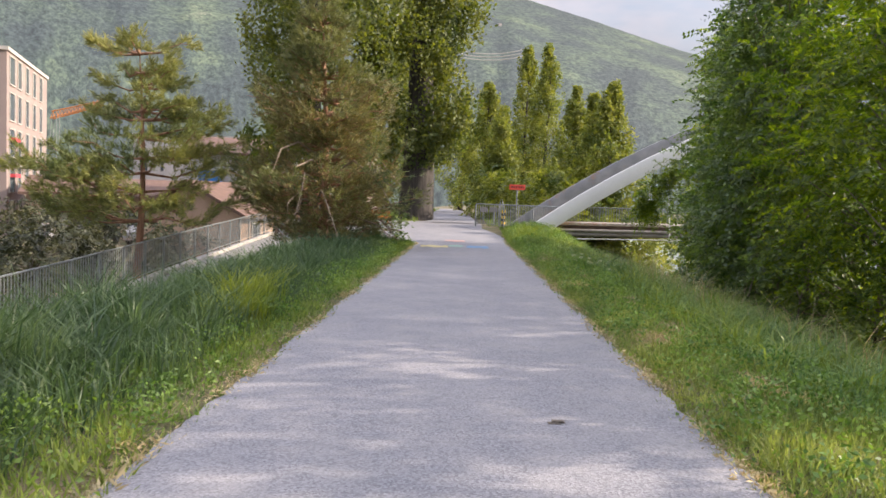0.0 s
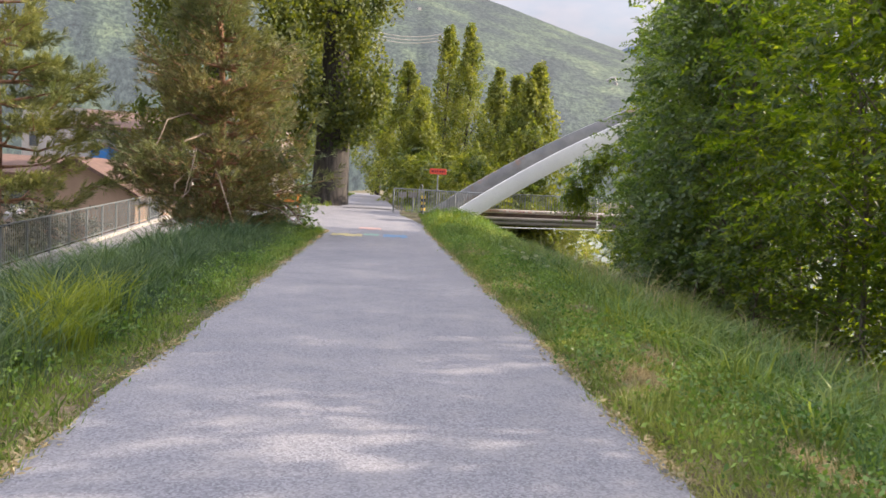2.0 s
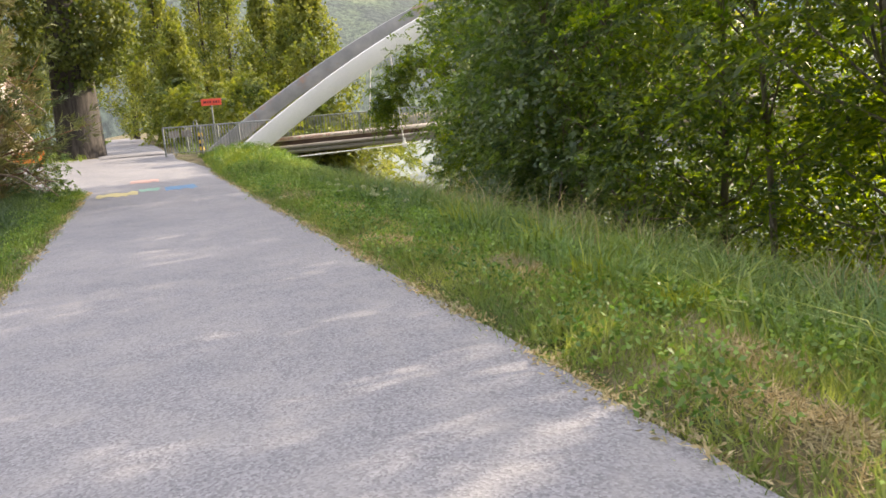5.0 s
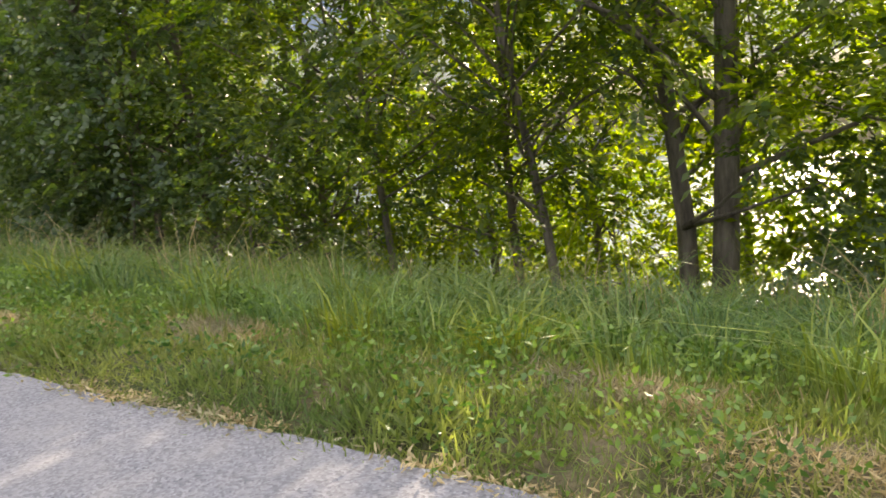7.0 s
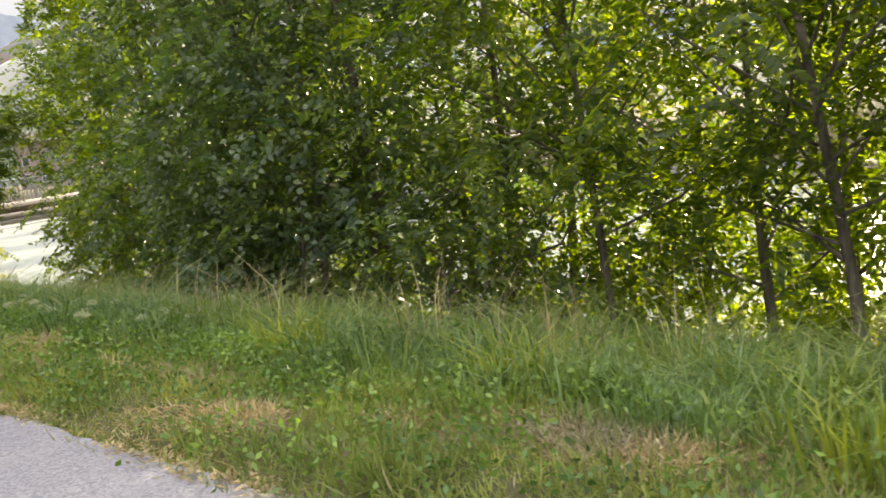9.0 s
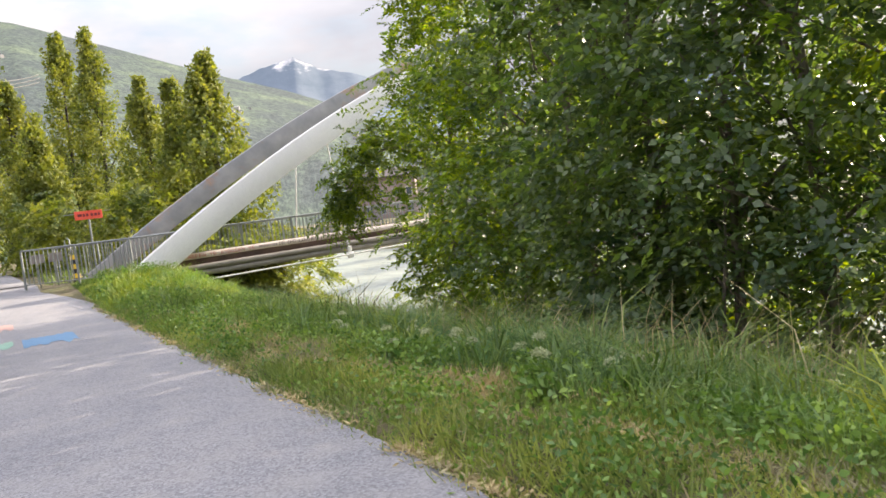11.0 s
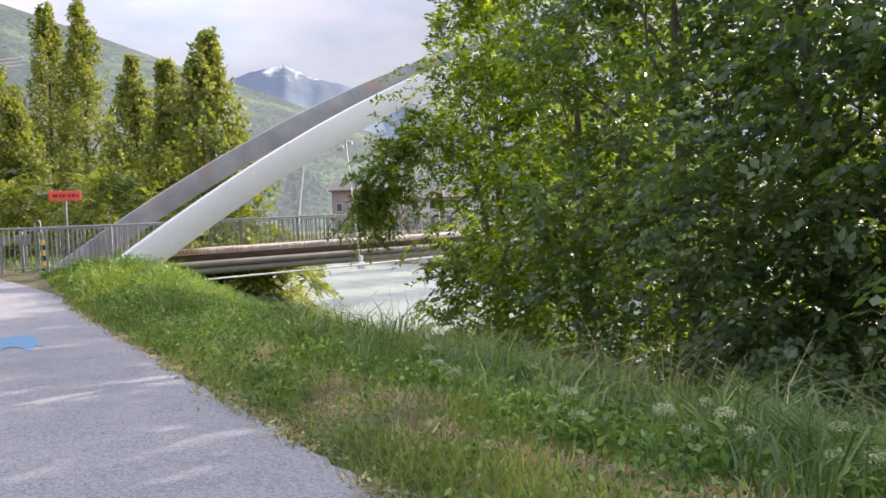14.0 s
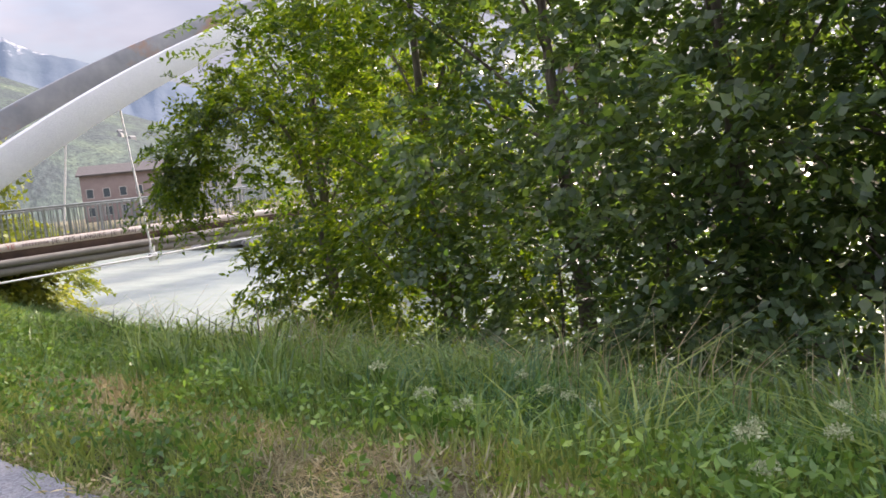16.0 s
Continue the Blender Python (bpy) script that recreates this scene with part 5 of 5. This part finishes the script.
def bare(x, y):
    """Share of grass that is left where straw lies: thin along a worn line beside the path."""
    line = np.exp(-((x - 2.6 - 0.25 * np.sin(y * 0.9)) / 0.42) ** 2) * np.clip(wobble(x * 1.4, y, 1.9) * 1.4 + 0.15 + 0.6 * np.clip((y - 12) / 3, 0, 1), 0, 1)
    return 1 - 0.98 * line


def herbs(name, n, area, size, mat, seed, label, hgt=0.16, keep=None, per=14, wide=0.09):
    rng = np.random.default_rng(seed)
    x0, x1, y0, y1 = area
    m = n // per
    cx, cy = rng.uniform(x0, x1, m), rng.uniform(y0, y1, m)
    i = rng.integers(0, m, n)
    x, y = cx[i] + rng.normal(size=n) * wide, cy[i] + rng.normal(size=n) * wide
    if keep is not None:
        ok = rng.uniform(size=n) < keep(x, y)
        x, y = x[ok], y[ok]
    n = len(x)
    p = np.stack([x, y, land(x, y) + rng.uniform(0.01, hgt, n)], -1)
    d = rng.normal(size=(n, 3)) + np.array([0, 0, 0.25])
    v, q = leaf_arrays(rng, p, d, size, size * 0.55)
    return tagged(mesh_np(name, v, q, mat, None, label), label, "plants", "", "stuff")


short_grass("short_grass", 95000, (1.68, 3.8, -1, 22), 0.13, 0.011, VERGE, 301, "short green grass along the path edge", bare)
short_grass("short_grass", 34000, (1.76, 4.2, 22, 36), 0.15, 0.02, GRASS, 306, "short green grass along the path edge by the bridge", bare)
blades("tall_grass", 66000, (2.9, 8.2, 2, 22), lambda x, y: right_h(x, y) * lumps(x, y), 0.0125, GRASS_LUSH, 302, "tall lush grass on the river side verge", 0.6, lambda x, y: np.clip((x - 2.7) / 1.1, 0, 1) * np.clip(1.5 - (x - 2.7) / 6, 0.5, 1), None, "stuff", "grass", 55)
blades("tall_grass", 15000, (2.7, 8.2, 22, 36), lambda x, y: right_h(x, y) * 0.8 * lumps(x, y), 0.022, GRASS_LUSH, 307, "tall lush grass near the bridge", 0.6)
blades("meadow_grass", 22000, (2.4, 9.6, 1, 30), lambda x, y: right_h(x, y) * 0.9 * lumps(x, y), 0.011, GRASS, 303, "mixed meadow grass on the river bank", 0.6, bare)
blades("tall_grass", 15000, (3.0, 7.4, 3, 27), lambda x, y: right_h(x, y) * 1.5 * lumps(x, y), 0.017, GRASS, 304, "high arching grass tufts before the trees", 1.05, None, None, "stuff", "grass", 24)
blades("seed_stalks", 1500, (4.2, 6.6, 3, 26), 0.85, 0.008, GRASS_DRY, 308, "pale dry seed stalks above the tall grass", 0.5, None, None, "stuff", "grass", 9)
blades("reed_stalks", 130, (4.2, 6.2, 14.5, 20.0), 0.72, 0.011, GRASS_DRY, 331, "pale dry reed stalks above the grass", 0.55, None, None, "stuff", "grass", 3)
blades("seed_stalks", 110, (4.5, 6.3, 21.5, 26.5), 0.75, 0.019, BARK_OLD, 332, "dark brown seed stalks on the bank edge", 0.6, None, None, "stuff", "grass", 3)
short_grass("dry_grass", 60000, (1.8, 3.7, 0, 30), 0.12, 0.008, GRASS_DRY, 305, "dry straw and cut stalks along the verge", lambda x, y: 1.05 - bare(x, y))
short_grass("straw_litter", 150000, (1.8, 3.7, 0, 30), 0.12, 0.008, GRASS_DRY, 309, "pale straw lying in worn patches of the verge", lambda x, y: np.clip(1.0 - bare(x, y), 0, 1) ** 1.5, True)
short_grass("short_grass", 52000, (-3.4, -1.68, -3, 27), 0.13, 0.012, GRASS, 311, "short green grass along the path edge")
blades("tall_grass", 52000, (-6.4, -2.3, 0, 26), lambda x, y: 1.2 * left_h(x, y) * lumps(x, y), 0.017, GRASS_SHADED, 312, "tall lush grass on the town side verge", 0.65, lambda x, y: np.clip((-x - 2.1) / 0.9, 0, 1), None, "stuff", "grass", 60)
blades("meadow_grass", 18000, (-5.5, -2.2, 0, 26), lambda x, y: left_h(x, y) * 1.1 * lumps(x, y), 0.011, GRASS_SHADED, 318, "mixed meadow grass on the town side verge", 0.6)
blades("yellow_grass", 1100, (-3.0, -2.4, 6.0, 7.6), 0.5, 0.015, GRASS_YELLOW, 313, "yellowing grass tuft beside the path", 0.7, None, None, "stuff", "grass", 110)
blades("yellow_grass", 380, (2.6, 4.4, 5.0, 13.0), 0.5, 0.013, GRASS_YELLOW, 328, "scattered yellow-green grass tufts on the river side", 0.8, None, None, "stuff", "grass", 70)
blades("yellow_grass", 50, (2.9, 3.6, 7.9, 9.2), 0.5, 0.016, GRASS_YELLOW, 319, "bright yellow-green grass tuft on the river side", 0.6, None, None, "stuff", "grass", 200)
blades("yellow_grass", 5000, (1.9, 4.8, 28.5, 33.2), 0.34, 0.016, GRASS_YELLOW, 314, "sunlit yellow grass on the mound by the bridge", 0.7, None, None, "stuff", "grass", 40)
blades("tall_grass", 5000, (2.2, 6.0, 24.5, 33.5), 0.46, 0.018, GRASS, 320, "ragged grass tufts on the mound by the bridge", 0.8, None, None, "stuff", "grass", 45)
herbs("herb_mounds", 5000, (2.0, 5.5, 24, 33.5), 0.07, HERB, 326, "leafy herbs on the mound by the bridge", 0.4, None, 90, 0.16)
short_grass("dry_grass", 22000, (-2.2, -1.64, -2, 26), 0.06, 0.012, GRASS_DRY, 315, "dry straw along the path edge", lambda x, y: np.exp(-((x + 1.8) / 0.14) ** 2) * np.clip(0.5 + 0.5 * wobble(x, y, 2.1), 0.1, 1), True)
short_grass("dry_grass", 34000, (1.58, 1.94, -2, 32), 0.05, 0.014, GRASS_DRY, 316, "dead leaves and straw along the path edge", lambda x, y: np.exp(-((x - 1.78) / 0.09) ** 2) * np.clip(0.55 + 0.5 * wobble(x, y, 2.3), 0.1, 1), True)
blades("meadow_grass", 16000, (-8, 12, 38, 75), 0.3, 0.04, GRASS, 317, "grass beyond the bridge", 0.5, lambda x, y: ((x < -2.6) | (x > 1.2)) * 1.0)


herbs("herbs", 22000, (1.85, 5.0, -2, 33), 0.045, HERB, 321, "low broad-leaved herbs among the verge grass", 0.16, bare)
herbs("herbs", 14000, (-4.2, -1.85, -2, 26), 0.045, HERB, 322, "low broad-leaved herbs among the verge grass")
herbs("herbs", 16000, (4.5, 8.5, 3, 30), 0.08, HERB, 323, "leafy herbs under the bank trees", 0.4)

herbs("herb_mounds", 42000, (1.95, 4.6, 1, 32), 0.047, HERB, 324, "leafy mounds of herbs on the river side verge", 0.26, bare, 110, 0.17)
herbs("herb_mounds", 12000, (-3.8, -2.0, 0, 24), 0.042, HERB, 325, "leafy mounds of herbs on the town side verge", 0.24, None, 130, 0.15)

# ---- chalk marks on the path ----
def chalk(name, cx, cy, w, d, colour, seed, label):
    """A worn, uneven stripe of paint that lies on the asphalt."""
    rng = np.random.default_rng(seed)
    bm = bmesh.new()
    n = 14
    top, low = [], []
    for i in range(n + 1):
        x = cx + (i / n - 0.5) * w
        mid = cy + 0.12 * math.sin(i * 0.9 + seed)
        z = float(np.interp(cy, [29, 36], [0, 0.42])) + 0.026
        top.append(bm.verts.new((x, mid + d * rng.uniform(0.25, 0.6), z)))
        low.append(bm.verts.new((x, mid - d * rng.uniform(0.25, 0.6), z)))
    for i in range(n):
        bm.faces.new([low[i], low[i + 1], top[i + 1], top[i]])
    mat = plain(name + "_paint", tuple(c * 0.85 for c in colour), colour, 6, 0.9, 0.0, 0.2, 90)
    return tagged(part(name, bm, mat, None, label), label, "road paint", "coloured marks on the path", "structure")


chalk("blue_mark", 0.5, 24.4, 0.75, 1.5, (0.15, 0.28, 0.45), 1, "worn blue paint mark on the asphalt path")
chalk("green_mark", -0.25, 24.6, 0.5, 1.1, (0.24, 0.4, 0.33), 2, "faint green paint mark on the asphalt path")
chalk("yellow_mark", -1.0, 24.0, 0.95, 1.3, (0.52, 0.46, 0.24), 3, "worn yellow paint mark on the asphalt path")
chalk("red_mark", -0.35, 28.3, 0.8, 1.6, (0.42, 0.28, 0.26), 4, "faint red paint mark on the asphalt path")
leaf_bm = bmesh.new()
add_box(leaf_bm, 0.67, 2.28, 0.021, 0.76, 2.33, 0.026, 0.002)
add_box(leaf_bm, 0.7, 2.31, 0.022, 0.79, 2.36, 0.034, 0.002)
tagged(part("dead_leaf", leaf_bm, BARK), "curled dark dead leaf on the asphalt path", "leaf")


def umbel(x, y, h, seed):
    """A white-flowered herb: thin stem, leaves and a flat flower head of small clusters."""
    rng = np.random.default_rng(seed)
    z = float(land(x, y))
    ob = group_of("flowering_herb", x, y, z, "white-flowered umbel herb in the verge grass", "plant", "umbel flowers in the verge")
    tubes("stem", [([(0, 0, -0.02), (0.02, 0.01, h * 0.5), (0.03, 0.02, h)], [0.006, 0.005, 0.003])], HERB, ob, "", 5)
    n = 120
    a, r = rng.uniform(0, 6.28, n), 0.05 * np.sqrt(rng.uniform(0, 1, n))
    p = np.stack([0.03 + r * np.cos(a), 0.02 + r * np.sin(a), h + 0.02 - 9.0 * r * r + rng.normal(size=n) * 0.008], -1)
    d = rng.normal(size=(n, 3)) * 0.8 + np.array([0, 0, 0.5])
    mesh_np("flower_head", *leaf_arrays(rng, p, d, 0.015, 0.013), FLOWER, ob, "cream white flower head")
    n = 60
    p = np.stack([rng.normal(size=n) * 0.07, rng.normal(size=n) * 0.07, rng.uniform(0.02, h * 0.75, n)], -1)
    mesh_np("foliage", *leaf_arrays(rng, p, rng.normal(size=(n, 3)) + np.array([0, 0, 0.3]), 0.075, 0.035), HERB, ob)


rng_u = np.random.default_rng(77)
for k in range(34):
    ux = rng_u.uniform(2.7, 4.2)
    umbel(ux, rng_u.uniform(14.5, 19.5), rng_u.uniform(0.2, 0.36), 400 + k)
